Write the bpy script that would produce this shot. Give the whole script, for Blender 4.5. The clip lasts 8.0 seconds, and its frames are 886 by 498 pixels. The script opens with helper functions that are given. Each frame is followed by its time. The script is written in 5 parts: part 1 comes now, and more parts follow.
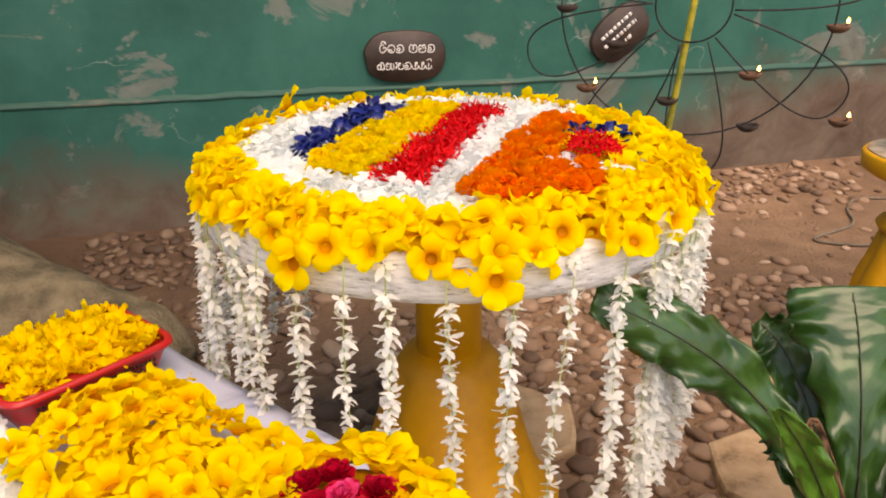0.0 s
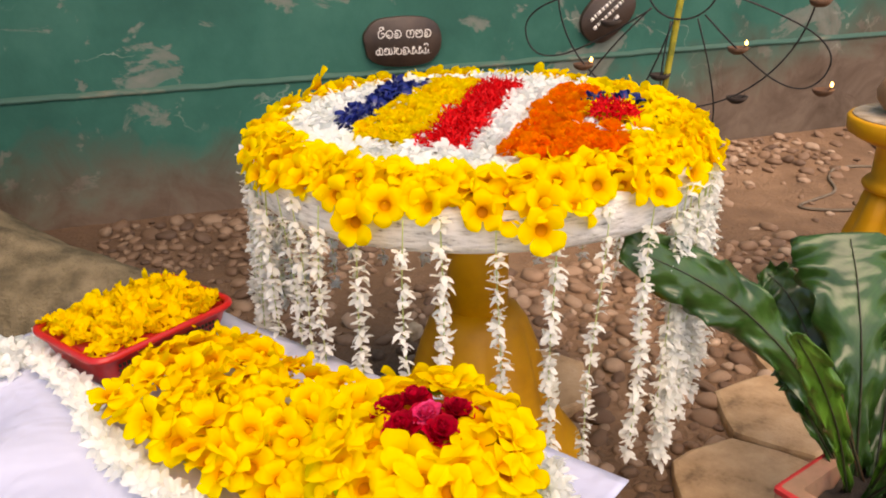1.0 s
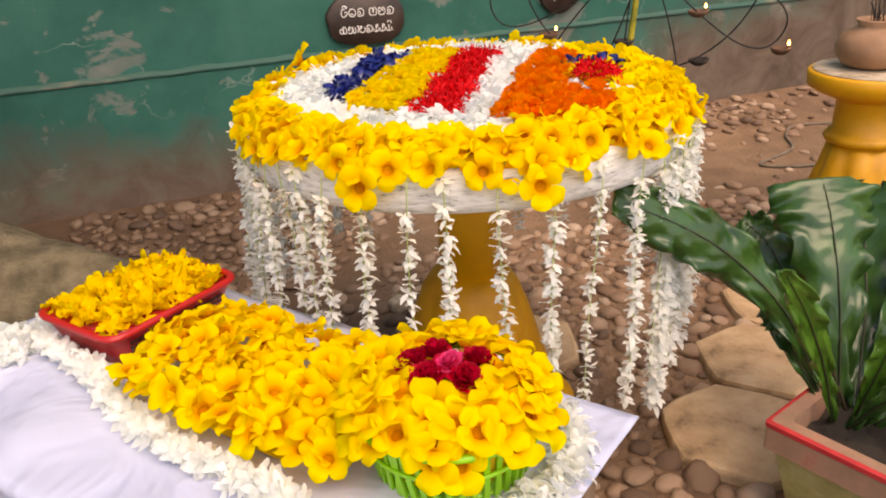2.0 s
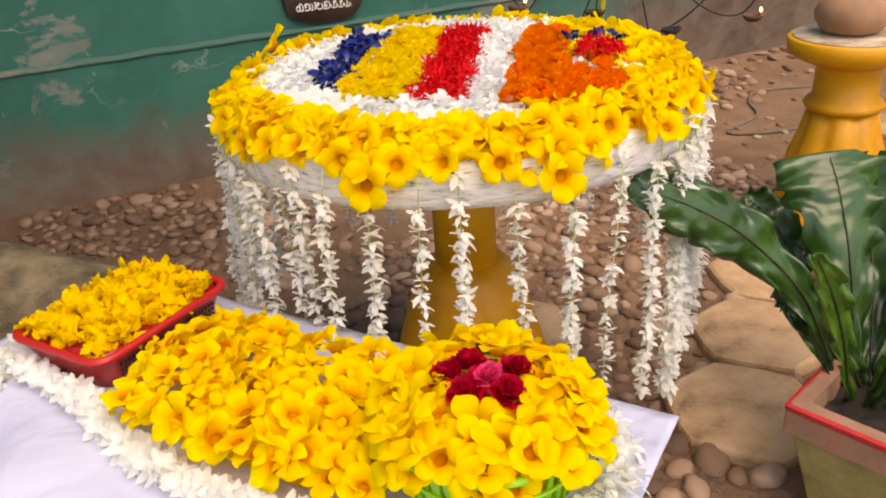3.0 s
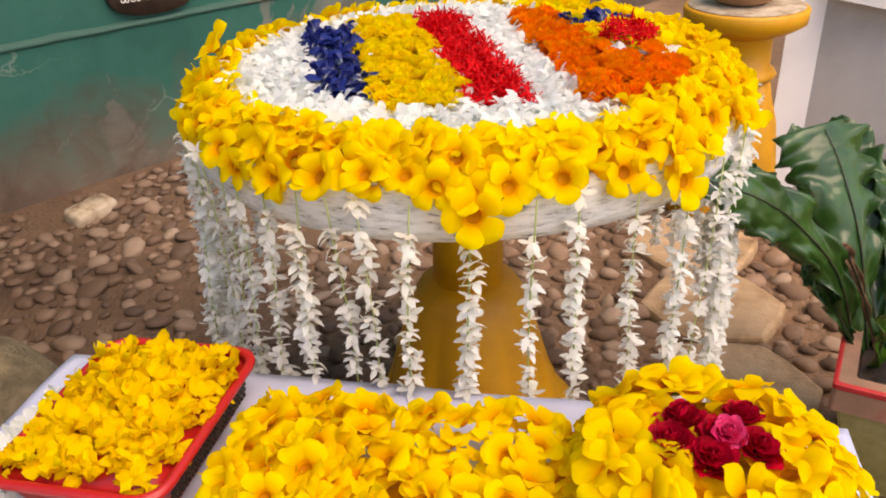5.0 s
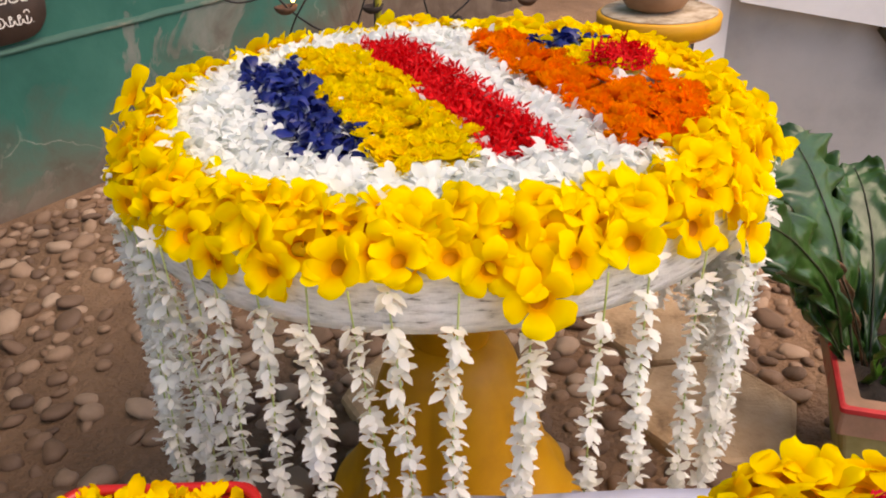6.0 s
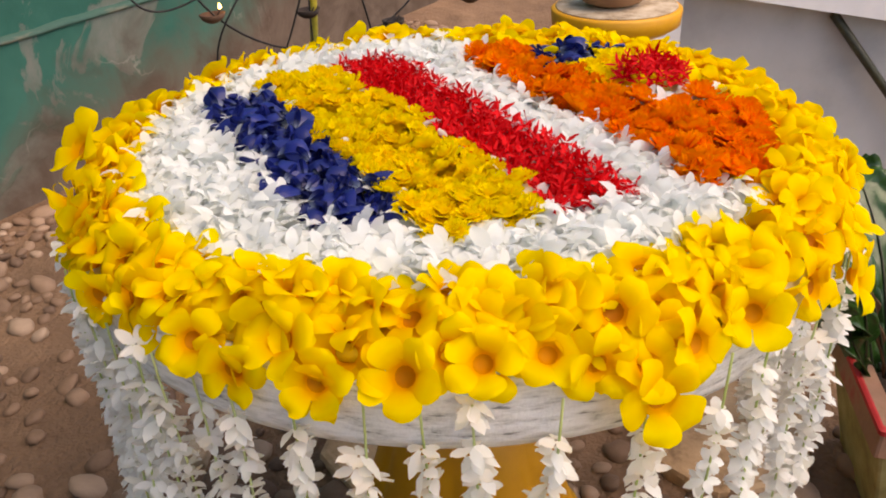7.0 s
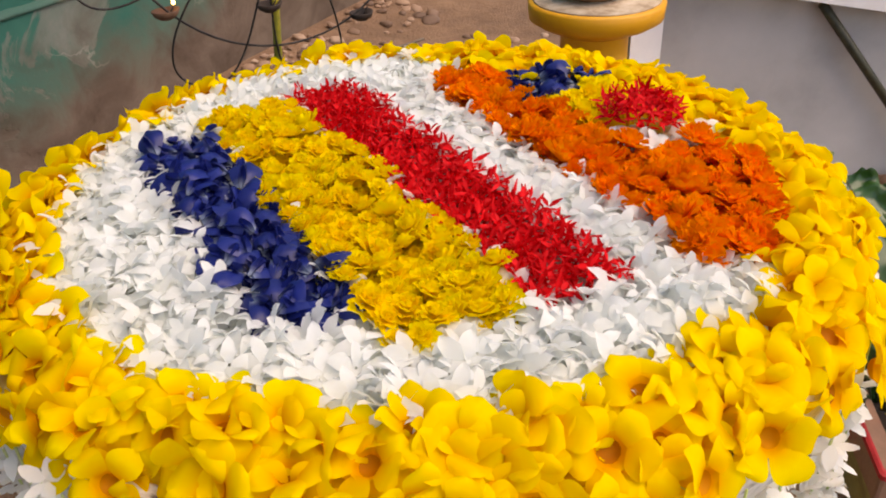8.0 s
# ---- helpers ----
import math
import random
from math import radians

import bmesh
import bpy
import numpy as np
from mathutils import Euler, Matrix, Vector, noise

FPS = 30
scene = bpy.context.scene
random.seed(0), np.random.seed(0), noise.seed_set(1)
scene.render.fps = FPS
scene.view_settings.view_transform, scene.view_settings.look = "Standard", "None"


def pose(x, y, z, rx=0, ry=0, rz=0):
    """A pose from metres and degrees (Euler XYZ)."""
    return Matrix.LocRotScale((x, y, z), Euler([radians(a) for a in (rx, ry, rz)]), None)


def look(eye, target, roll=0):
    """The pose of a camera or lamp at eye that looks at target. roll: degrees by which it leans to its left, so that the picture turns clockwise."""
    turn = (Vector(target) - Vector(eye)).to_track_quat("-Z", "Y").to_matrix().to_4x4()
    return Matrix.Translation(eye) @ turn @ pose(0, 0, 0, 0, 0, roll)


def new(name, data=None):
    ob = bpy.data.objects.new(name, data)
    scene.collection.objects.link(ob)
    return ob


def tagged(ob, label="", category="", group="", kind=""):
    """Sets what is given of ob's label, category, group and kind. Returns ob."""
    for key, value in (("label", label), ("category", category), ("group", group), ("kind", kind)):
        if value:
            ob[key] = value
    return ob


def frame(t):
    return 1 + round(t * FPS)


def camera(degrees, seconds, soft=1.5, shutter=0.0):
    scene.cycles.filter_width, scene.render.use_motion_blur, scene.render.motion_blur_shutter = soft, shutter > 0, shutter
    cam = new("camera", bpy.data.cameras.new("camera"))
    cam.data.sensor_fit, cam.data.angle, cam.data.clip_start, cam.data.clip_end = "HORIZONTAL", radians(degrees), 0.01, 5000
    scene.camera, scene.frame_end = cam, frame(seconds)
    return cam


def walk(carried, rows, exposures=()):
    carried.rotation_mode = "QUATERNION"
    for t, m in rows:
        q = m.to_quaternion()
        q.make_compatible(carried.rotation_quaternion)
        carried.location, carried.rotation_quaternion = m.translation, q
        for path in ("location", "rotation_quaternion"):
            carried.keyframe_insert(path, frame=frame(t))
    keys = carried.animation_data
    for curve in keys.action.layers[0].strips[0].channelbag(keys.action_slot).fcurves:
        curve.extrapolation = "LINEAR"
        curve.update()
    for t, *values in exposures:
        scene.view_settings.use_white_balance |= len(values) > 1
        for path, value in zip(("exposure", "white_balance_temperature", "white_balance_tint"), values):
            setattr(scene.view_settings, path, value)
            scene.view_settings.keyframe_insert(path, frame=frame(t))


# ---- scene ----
cam = camera(58.0, 8.0, 1.9)
PATH = [
    (0, (0.17, 0.036, 1.091), (0.568, 1.845, 0.337), -0.2),
    (0.5, (0.097, -0.004, 1.092), (0.513, 1.796, 0.326), -0.6),
    (1, (0.049, -0.058, 1.09), (0.497, 1.729, 0.312), -1.4),
    (1.5, (0.007, -0.082, 1.083), (0.506, 1.682, 0.282), -2.3),
    (1.7, (-0.006, -0.086, 1.078), (0.509, 1.67, 0.271), -2.7),
    (2.8, (-0.074, -0.014, 1.082), (0.549, 1.67, 0.203), -4.1),
    (3, (-0.083, 0.028, 1.083), (0.565, 1.697, 0.192), -4.1),
    (3.5, (-0.122, 0.134, 1.087), (0.606, 1.749, 0.16), -4.0),
    (4, (-0.18, 0.215, 1.084), (0.679, 1.754, 0.139), -3.4),
    (4.2, (-0.228, 0.254, 1.081), (0.68, 1.76, 0.129), -3.1),
    (5.3, (-0.333, 0.478, 1.076), (0.863, 1.761, 0.116), -2.5),
    (5.5, (-0.328, 0.53, 1.076), (0.925, 1.759, 0.116), -2.3),
    (6, (-0.328, 0.67, 1.077), (1.031, 1.775, 0.111), -2.5),
    (6.5, (-0.323, 0.805, 1.074), (1.111, 1.797, 0.093), -2.6),
    (7, (-0.263, 0.876, 1.074), (1.21, 1.791, 0.077), -2.8),
    (7.5, (-0.177, 0.915, 1.089), (1.302, 1.788, 0.064), -2.9),
    (8, (-0.142, 0.933, 1.11), (1.32, 1.782, 0.041), -2.7),
]
walk(cam, [(t, look(eye, target, roll)) for t, eye, target, roll in PATH], [(0, 1.10, 8900, 23), (4, 1.06, 8700, 23), (5.5, 1.06, 8300, 23), (8, 0.93, 8300, 23)])

# ---- world, sun, exposure ----
world = bpy.data.worlds.new("world")
scene.world = world
world.use_nodes = True
wn = world.node_tree
sky = wn.nodes.new("ShaderNodeTexSky")
sky.sky_type, sky.sun_disc = "NISHITA", False
sky.sun_elevation, sky.sun_rotation = radians(60), radians(168)
wn.links.new(sky.outputs[0], wn.nodes["Background"].inputs[0])
wn.nodes["Background"].inputs[1].default_value = 0.15
sun_data = bpy.data.lights.new("sun", "SUN")
sun_data.energy, sun_data.angle, sun_data.color = 1.3, radians(50), (1.0, 0.93, 0.82)
sun = new("sun", sun_data)
SUN_FROM = Vector((math.sin(radians(168)) * math.cos(radians(60)), math.cos(radians(168)) * math.cos(radians(60)), math.sin(radians(60))))
sun.matrix_world = look(SUN_FROM * 10, (0, 0, 0))


# ---- materials ----
def mat(name, rough=0.6, metal=0.0):
    m = bpy.data.materials.new(name)
    m.use_nodes = True
    b = m.node_tree.nodes["Principled BSDF"]
    b.inputs["Roughness"].default_value, b.inputs["Metallic"].default_value = rough, metal
    return m, m.node_tree, b


def ramp(nt, source, stops):
    r = nt.nodes.new("ShaderNodeValToRGB")
    e = r.color_ramp.elements
    e[0].position, e[0].color = stops[0][0], (*stops[0][1], 1)
    e[1].position, e[1].color = stops[-1][0], (*stops[-1][1], 1)
    for p, c in stops[1:-1]:
        k = e.new(p)
        k.color = (*c, 1)
    nt.links.new(source, r.inputs[0])
    return r.outputs[0]


def noise_of(nt, scale, detail=4.0, rough=0.55, coords="Object", stretch=None, warp=0.0):
    tc = nt.nodes.new("ShaderNodeTexCoord")
    n = nt.nodes.new("ShaderNodeTexNoise")
    n.inputs["Scale"].default_value, n.inputs["Detail"].default_value, n.inputs["Roughness"].default_value = scale, detail, rough
    n.inputs["Distortion"].default_value = warp
    if stretch:
        mp = nt.nodes.new("ShaderNodeMapping")
        mp.inputs["Scale"].default_value = stretch
        nt.links.new(tc.outputs[coords], mp.inputs[0])
        nt.links.new(mp.outputs[0], n.inputs["Vector"])
    else:
        nt.links.new(tc.outputs[coords], n.inputs["Vector"])
    return n.outputs["Fac"]


def mixed(nt, fac, a, b, mode="MIX"):
    x = nt.nodes.new("ShaderNodeMix")
    x.data_type, x.blend_type = "RGBA", mode
    for value, slot in ((fac, 0), (a, 6), (b, 7)):
        if isinstance(value, (int, float)):
            x.inputs[slot].default_value = value
        elif isinstance(value, tuple):
            x.inputs[slot].default_value = (*value, 1)
        else:
            nt.links.new(value, x.inputs[slot])
    return x.outputs[2]


def calc(nt, op, a, b=0.0, clamp=False):
    x = nt.nodes.new("ShaderNodeMath")
    x.operation, x.use_clamp = op, clamp
    for value, slot in ((a, 0), (b, 1)):
        if isinstance(value, (int, float)):
            x.inputs[slot].default_value = value
        else:
            nt.links.new(value, x.inputs[slot])
    return x.outputs[0]


def bumped(nt, b, height, strength=0.3, distance=0.01):
    k = nt.nodes.new("ShaderNodeBump")
    k.inputs["Strength"].default_value, k.inputs["Distance"].default_value = strength, distance
    nt.links.new(height, k.inputs["Height"])
    nt.links.new(k.outputs[0], b.inputs["Normal"])


def petal_mat(name, dark, light, per="object", rough=0.6, shine=0.15, through_light=0.25, core=None, reach=0.030):
    """Petals: two tones picked at random per flower, fine veins, some light passing through."""
    m, nt, b = mat(name, rough)
    if per == "object":
        pick = nt.nodes.new("ShaderNodeObjectInfo").outputs["Random"]
    else:
        pick = nt.nodes.new("ShaderNodeNewGeometry").outputs["Random Per Island"]
    if per == "both":
        whole = nt.nodes.new("ShaderNodeObjectInfo").outputs["Random"]
        pick = calc(nt, "ADD", calc(nt, "MULTIPLY", pick, 0.55), calc(nt, "MULTIPLY", whole, 0.45))
    grain = noise_of(nt, 90.0, 3.0)
    fac = calc(nt, "ADD", calc(nt, "MULTIPLY", pick, 0.65), calc(nt, "MULTIPLY", grain, 0.4), True)
    col = ramp(nt, fac, [(0.1, dark), (0.8, light)])
    if core:
        tc = nt.nodes.new("ShaderNodeTexCoord")
        ln = nt.nodes.new("ShaderNodeVectorMath")
        ln.operation = "LENGTH"
        nt.links.new(tc.outputs["Object"], ln.inputs[0])
        near = ramp(nt, calc(nt, "DIVIDE", ln.outputs["Value"], reach), [(0.34, (0.95, 0.95, 0.95)), (0.58, (0.42, 0.42, 0.42)), (1.0, (0, 0, 0))])
        col = mixed(nt, near, col, core)
    nt.links.new(col, b.inputs["Base Color"])
    b.inputs["Specular IOR Level"].default_value = shine
    tr = nt.nodes.new("ShaderNodeBsdfTranslucent")
    nt.links.new(col, tr.inputs[0])
    mx = nt.nodes.new("ShaderNodeMixShader")
    mx.inputs[0].default_value = through_light
    nt.links.new(b.outputs[0], mx.inputs[1])
    nt.links.new(tr.outputs[0], mx.inputs[2])
    nt.links.new(mx.outputs[0], nt.nodes["Material Output"].inputs[0])
    return m


M_ALLA = petal_mat("yellow_petal", (0.95, 0.62, 0.0), (0.97, 0.79, 0.002), per="both", rough=0.62, shine=0.1, through_light=0.5, core=(0.84, 0.36, 0.0), reach=0.027)
M_FOLD = petal_mat("folded_yellow_petal", (0.96, 0.60, 0.0), (0.98, 0.76, 0.002), per="both", rough=0.62, shine=0.1, through_light=0.5)
M_THROAT = petal_mat("throat", (0.42, 0.13, 0.003), (0.62, 0.24, 0.003), rough=0.7)
M_WHITE = petal_mat("white_petal", (0.82, 0.85, 0.80), (0.92, 0.94, 0.91), per="both", through_light=0.52)
M_WHITE_G = petal_mat("white_garland_petal", (0.84, 0.86, 0.79), (0.93, 0.94, 0.91), per="both", through_light=0.5)
M_RED = petal_mat("red_petal", (0.50, 0.002, 0.004), (0.84, 0.012, 0.016), per="island")
M_YEL = petal_mat("small_yellow_petal", (1.0, 0.70, 0.0), (1.0, 0.88, 0.010), per="both", through_light=0.5)
M_ORANGE = petal_mat("orange_petal", (0.96, 0.19, 0.0), (1.0, 0.38, 0.001), per="both", through_light=0.5)
M_BLUE = petal_mat("blue_petal", (0.003, 0.007, 0.060), (0.008, 0.021, 0.19), per="both", rough=0.4, shine=0.4, through_light=0.15, core=(0.20, 0.25, 0.34), reach=0.0105)
M_ROSE = petal_mat("rose_petal", (0.26, 0.0, 0.008), (0.66, 0.004, 0.034), per="island", rough=0.6)
M_PINK = petal_mat("pink_petal", (0.70, 0.008, 0.10), (0.90, 0.09, 0.26), per="island", rough=0.6)
M_STEM = petal_mat("green_stem", (0.40, 0.50, 0.16), (0.56, 0.64, 0.30))


def plain_mat(name, stops, scale, rough=0.6, bump=0.3, dist=0.004, metal=0.0, detail=6.0, stretch=None):
    m, nt, b = mat(name, rough, metal)
    n = noise_of(nt, scale, detail, 0.6, stretch=stretch)
    nt.links.new(ramp(nt, n, stops), b.inputs["Base Color"])
    fine = noise_of(nt, scale * 9, 3.0)
    bumped(nt, b, calc(nt, "ADD", n, calc(nt, "MULTIPLY", fine, 0.4)), bump, dist)
    return m


M_SLAB = plain_mat("whitewashed_cement", [(0.33, (0.16, 0.155, 0.14)), (0.39, (0.50, 0.495, 0.47)), (0.52, (0.66, 0.655, 0.635)), (0.8, (0.74, 0.735, 0.715))], 34.0, 0.85, 0.6, 0.004, stretch=(1, 1, 5.0))
M_OCHRE = plain_mat("ochre_paint", [(0.25, (0.48, 0.20, 0.004)), (0.5, (0.68, 0.31, 0.005)), (0.75, (0.76, 0.37, 0.008))], 7.0, 0.5, 0.25, 0.003)
M_WORN = plain_mat("worn_cement_top", [(0.3, (0.20, 0.13, 0.07)), (0.5, (0.44, 0.34, 0.23)), (0.7, (0.56, 0.47, 0.35))], 26.0, 0.85, 0.4, 0.003)
M_CLAY = plain_mat("fired_clay", [(0.3, (0.24, 0.12, 0.06)), (0.6, (0.40, 0.22, 0.12)), (0.8, (0.46, 0.28, 0.17))], 8.0, 0.7, 0.2, 0.002)
M_SOOT = plain_mat("sooty_clay", [(0.3, (0.012, 0.009, 0.007)), (0.7, (0.05, 0.03, 0.02))], 30.0, 0.8)
M_IRON = plain_mat("black_iron_rod", [(0.3, (0.012, 0.012, 0.014)), (0.7, (0.05, 0.045, 0.04))], 40.0, 0.5, 0.2, 0.001, 0.6)
M_POLE = plain_mat("yellow_green_pole", [(0.35, (0.16, 0.18, 0.02)), (0.65, (0.50, 0.40, 0.03))], 18.0, 0.5)
M_REDPLASTIC = plain_mat("red_plastic", [(0.3, (0.40, 0.010, 0.010)), (0.7, (0.48, 0.014, 0.014))], 12.0, 0.35, 0.05)
M_GREENPLASTIC = plain_mat("lime_plastic", [(0.3, (0.20, 0.55, 0.02)), (0.7, (0.27, 0.66, 0.03))], 12.0, 0.35, 0.05)
M_STONE = plain_mat("brown_pavers", [(0.30, (0.20, 0.12, 0.06)), (0.42, (0.42, 0.27, 0.145)), (0.56, (0.52, 0.345, 0.195)), (0.8, (0.60, 0.42, 0.26))], 13.0, 0.9, 0.85, 0.008)
M_WOOD = plain_mat("rough_table_wood", [(0.3, (0.12, 0.07, 0.04)), (0.7, (0.25, 0.16, 0.09))], 6.0, 0.7)
M_SIGN = plain_mat("dark_varnished_slice", [(0.3, (0.020, 0.012, 0.008)), (0.7, (0.055, 0.032, 0.022))], 14.0, 0.55, 0.3)
M_PALE = plain_mat("pale_lettering", [(0.3, (0.62, 0.58, 0.52)), (0.7, (0.80, 0.77, 0.72))], 60.0, 0.8)
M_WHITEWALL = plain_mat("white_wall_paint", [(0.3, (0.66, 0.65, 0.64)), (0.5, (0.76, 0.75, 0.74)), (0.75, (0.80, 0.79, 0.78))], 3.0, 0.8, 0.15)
# the white wall's shaded face: its shade is put into this grey
M_SHADEWALL = plain_mat("shade_greyed_plaster", [(0.3, (0.30, 0.30, 0.285)), (0.5, (0.40, 0.395, 0.38)), (0.75, (0.46, 0.455, 0.44))], 3.0, 0.85, 0.2)
M_FIRED = plain_mat("dark_fired_clay", [(0.3, (0.06, 0.028, 0.015)), (0.7, (0.16, 0.075, 0.035))], 30.0, 0.7)
M_CABLE = plain_mat("dusty_cable", [(0.3, (0.12, 0.09, 0.06)), (0.7, (0.22, 0.17, 0.12))], 20.0, 0.8)
M_BARK = plain_mat("pale_root_bark", [(0.28, (0.05, 0.040, 0.021)), (0.45, (0.11, 0.086, 0.046)), (0.58, (0.17, 0.132, 0.075)), (0.78, (0.25, 0.195, 0.115))], 13.0, 0.92, 1.0, 0.022)
M_SOIL = plain_mat("potting_soil", [(0.3, (0.012, 0.009, 0.006)), (0.7, (0.05, 0.035, 0.022))], 40.0, 0.95, 0.8, 0.01)
M_ASH = plain_mat("incense_ash", [(0.3, (0.25, 0.23, 0.21)), (0.7, (0.42, 0.40, 0.37))], 50.0, 0.95)
M_DRY = plain_mat("dry_leaf", [(0.3, (0.10, 0.045, 0.02)), (0.7, (0.22, 0.11, 0.05))], 30.0, 0.8)
M_FOLIAGE_BED = plain_mat("petal_underlay", [(0.3, (0.45, 0.28, 0.004)), (0.7, (0.80, 0.54, 0.006))], 40.0, 0.8)
M_PALE_BED = plain_mat("pale_underlay", [(0.3, (0.40, 0.42, 0.34)), (0.7, (0.60, 0.61, 0.55))], 50.0, 0.8)


def tone_by_x(nt, col):
    """Earth and stones are darker by the tree, lighter towards the path."""
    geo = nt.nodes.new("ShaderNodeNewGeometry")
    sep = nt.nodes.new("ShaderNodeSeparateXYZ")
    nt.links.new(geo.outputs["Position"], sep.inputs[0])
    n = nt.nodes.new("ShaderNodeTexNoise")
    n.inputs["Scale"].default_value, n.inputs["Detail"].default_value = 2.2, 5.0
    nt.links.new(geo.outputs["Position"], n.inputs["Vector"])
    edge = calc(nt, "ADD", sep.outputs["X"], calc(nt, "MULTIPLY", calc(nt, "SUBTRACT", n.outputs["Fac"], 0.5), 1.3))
    tone_ramp = ramp(nt, calc(nt, "ADD", calc(nt, "MULTIPLY", edge, 0.5), 0.5), [(0.50, (0.50, 0.47, 0.44)), (0.86, (1.0, 1.0, 1.0)), (0.95, (1.12, 1.08, 1.05))])
    return mixed(nt, 1.0, col, tone_ramp, "MULTIPLY")


def pebble_mat():
    m, nt, b = mat("brown_pebble", 0.72)
    pick = nt.nodes.new("ShaderNodeObjectInfo").outputs["Random"]
    isl = nt.nodes.new("ShaderNodeNewGeometry").outputs["Random Per Island"]
    f = calc(nt, "FRACT", calc(nt, "ADD", pick, isl))
    base = ramp(nt, f, [(0.0, (0.11, 0.064, 0.040)), (0.4, (0.26, 0.158, 0.095)), (0.75, (0.39, 0.255, 0.165)), (1.0, (0.50, 0.37, 0.265))])
    n = noise_of(nt, 30.0, 5.0)
    nt.links.new(tone_by_x(nt, mixed(nt, calc(nt, "MULTIPLY", n, 0.6), base, (0.15, 0.09, 0.058))), b.inputs["Base Color"])
    bumped(nt, b, calc(nt, "ADD", n, calc(nt, "MULTIPLY", noise_of(nt, 220.0, 3.0), 0.4)), 0.6, 0.004)
    return m


M_PEBBLE = pebble_mat()


def ground_mat():
    m, nt, b = mat("trodden_earth", 0.92)
    big, mid, fine = noise_of(nt, 1.6, 5.0), noise_of(nt, 9.0, 6.0), noise_of(nt, 70.0, 4.0)
    f = calc(nt, "ADD", calc(nt, "MULTIPLY", big, 0.55), calc(nt, "MULTIPLY", mid, 0.45))
    col = ramp(nt, f, [(0.3, (0.10, 0.055, 0.030)), (0.5, (0.205, 0.120, 0.068)), (0.7, (0.34, 0.21, 0.125))])
    nt.links.new(tone_by_x(nt, mixed(nt, calc(nt, "MULTIPLY", fine, 0.5), col, (0.20, 0.12, 0.068))), b.inputs["Base Color"])
    bumped(nt, b, calc(nt, "ADD", mid, calc(nt, "MULTIPLY", fine, 0.9)), 0.9, 0.018)
    return m


M_GROUND = ground_mat()


def green_wall_mat():
    """Old green gloss paint: flaked patches, pale cracks, brown splash dirt and damp up from the ground."""
    m, nt, b = mat("old_green_wall_paint", 0.5)
    tc = nt.nodes.new("ShaderNodeTexCoord")
    sep = nt.nodes.new("ShaderNodeSeparateXYZ")
    nt.links.new(tc.outputs["Object"], sep.inputs[0])
    z = sep.outputs["Z"]
    broad, mid, fine = noise_of(nt, 1.7, 5.0, 0.6), noise_of(nt, 5.0, 6.0, 0.6, warp=0.6), noise_of(nt, 60.0, 4.0)
    green = ramp(nt, broad, [(0.3, (0.011, 0.074, 0.058)), (0.5, (0.020, 0.118, 0.090)), (0.7, (0.042, 0.165, 0.126))])
    green = mixed(nt, calc(nt, "MULTIPLY", mid, 0.35), green, (0.035, 0.13, 0.098))
    # flaked patches show grey-brown plaster
    flake = ramp(nt, noise_of(nt, 3.1, 7.0, 0.62, warp=0.8), [(0.575, (0, 0, 0)), (0.60, (0.75, 0.75, 0.75)), (0.66, (1, 1, 1))])
    col = mixed(nt, flake, green, mixed(nt, mid, (0.07, 0.11, 0.088), (0.25, 0.255, 0.22)))
    # pale hairline cracks
    vor = nt.nodes.new("ShaderNodeTexVoronoi")
    vor.feature = "DISTANCE_TO_EDGE"
    vor.inputs["Scale"].default_value = 1.9
    mp = nt.nodes.new("ShaderNodeMapping")
    mp.inputs["Scale"].default_value = (0.8, 1.0, 1.5)
    warp = nt.nodes.new("ShaderNodeTexNoise")
    warp.inputs["Scale"].default_value, warp.inputs["Detail"].default_value = 4.0, 5.0
    nt.links.new(tc.outputs["Object"], warp.inputs["Vector"])
    va = nt.nodes.new("ShaderNodeVectorMath")
    va.operation = "MULTIPLY_ADD"
    nt.links.new(warp.outputs["Color"], va.inputs[0])
    va.inputs[1].default_value = (0.5, 0.5, 0.5)
    nt.links.new(tc.outputs["Object"], va.inputs[2])
    nt.links.new(va.outputs[0], mp.inputs[0])
    nt.links.new(mp.outputs[0], vor.inputs["Vector"])
    crack = ramp(nt, vor.outputs["Distance"], [(0.0, (1, 1, 1)), (0.006, (0.5, 0.5, 0.5)), (0.012, (0, 0, 0))])
    crack = mixed(nt, ramp(nt, noise_of(nt, 2.3, 3.0), [(0.52, (0, 0, 0)), (0.62, (1, 1, 1))]), (0.0, 0.0, 0.0), crack)
    col = mixed(nt, calc(nt, "MULTIPLY", crack, 0.7), col, (0.36, 0.38, 0.32))
    # splash dirt with a ragged upper edge
    edge = calc(nt, "ADD", z, calc(nt, "MULTIPLY", calc(nt, "SUBTRACT", mid, 0.5), 0.5))
    edge = calc(nt, "ADD", edge, calc(nt, "MULTIPLY", calc(nt, "SUBTRACT", broad, 0.5), 0.45))
    right = calc(nt, "MULTIPLY", calc(nt, "SUBTRACT", sep.outputs["X"], 0.7), 0.16, True)
    edge = calc(nt, "SUBTRACT", edge, right)
    dirt = ramp(nt, edge, [(0.02, (1, 1, 1)), (0.14, (0.7, 0.7, 0.7)), (0.34, (0, 0, 0))])
    mud = ramp(nt, mid, [(0.3, (0.09, 0.062, 0.044)), (0.5, (0.145, 0.105, 0.078)), (0.7, (0.20, 0.15, 0.112))])
    nt.links.new(mixed(nt, dirt, col, mud), b.inputs["Base Color"])
    b.inputs["Specular IOR Level"].default_value = 0.16
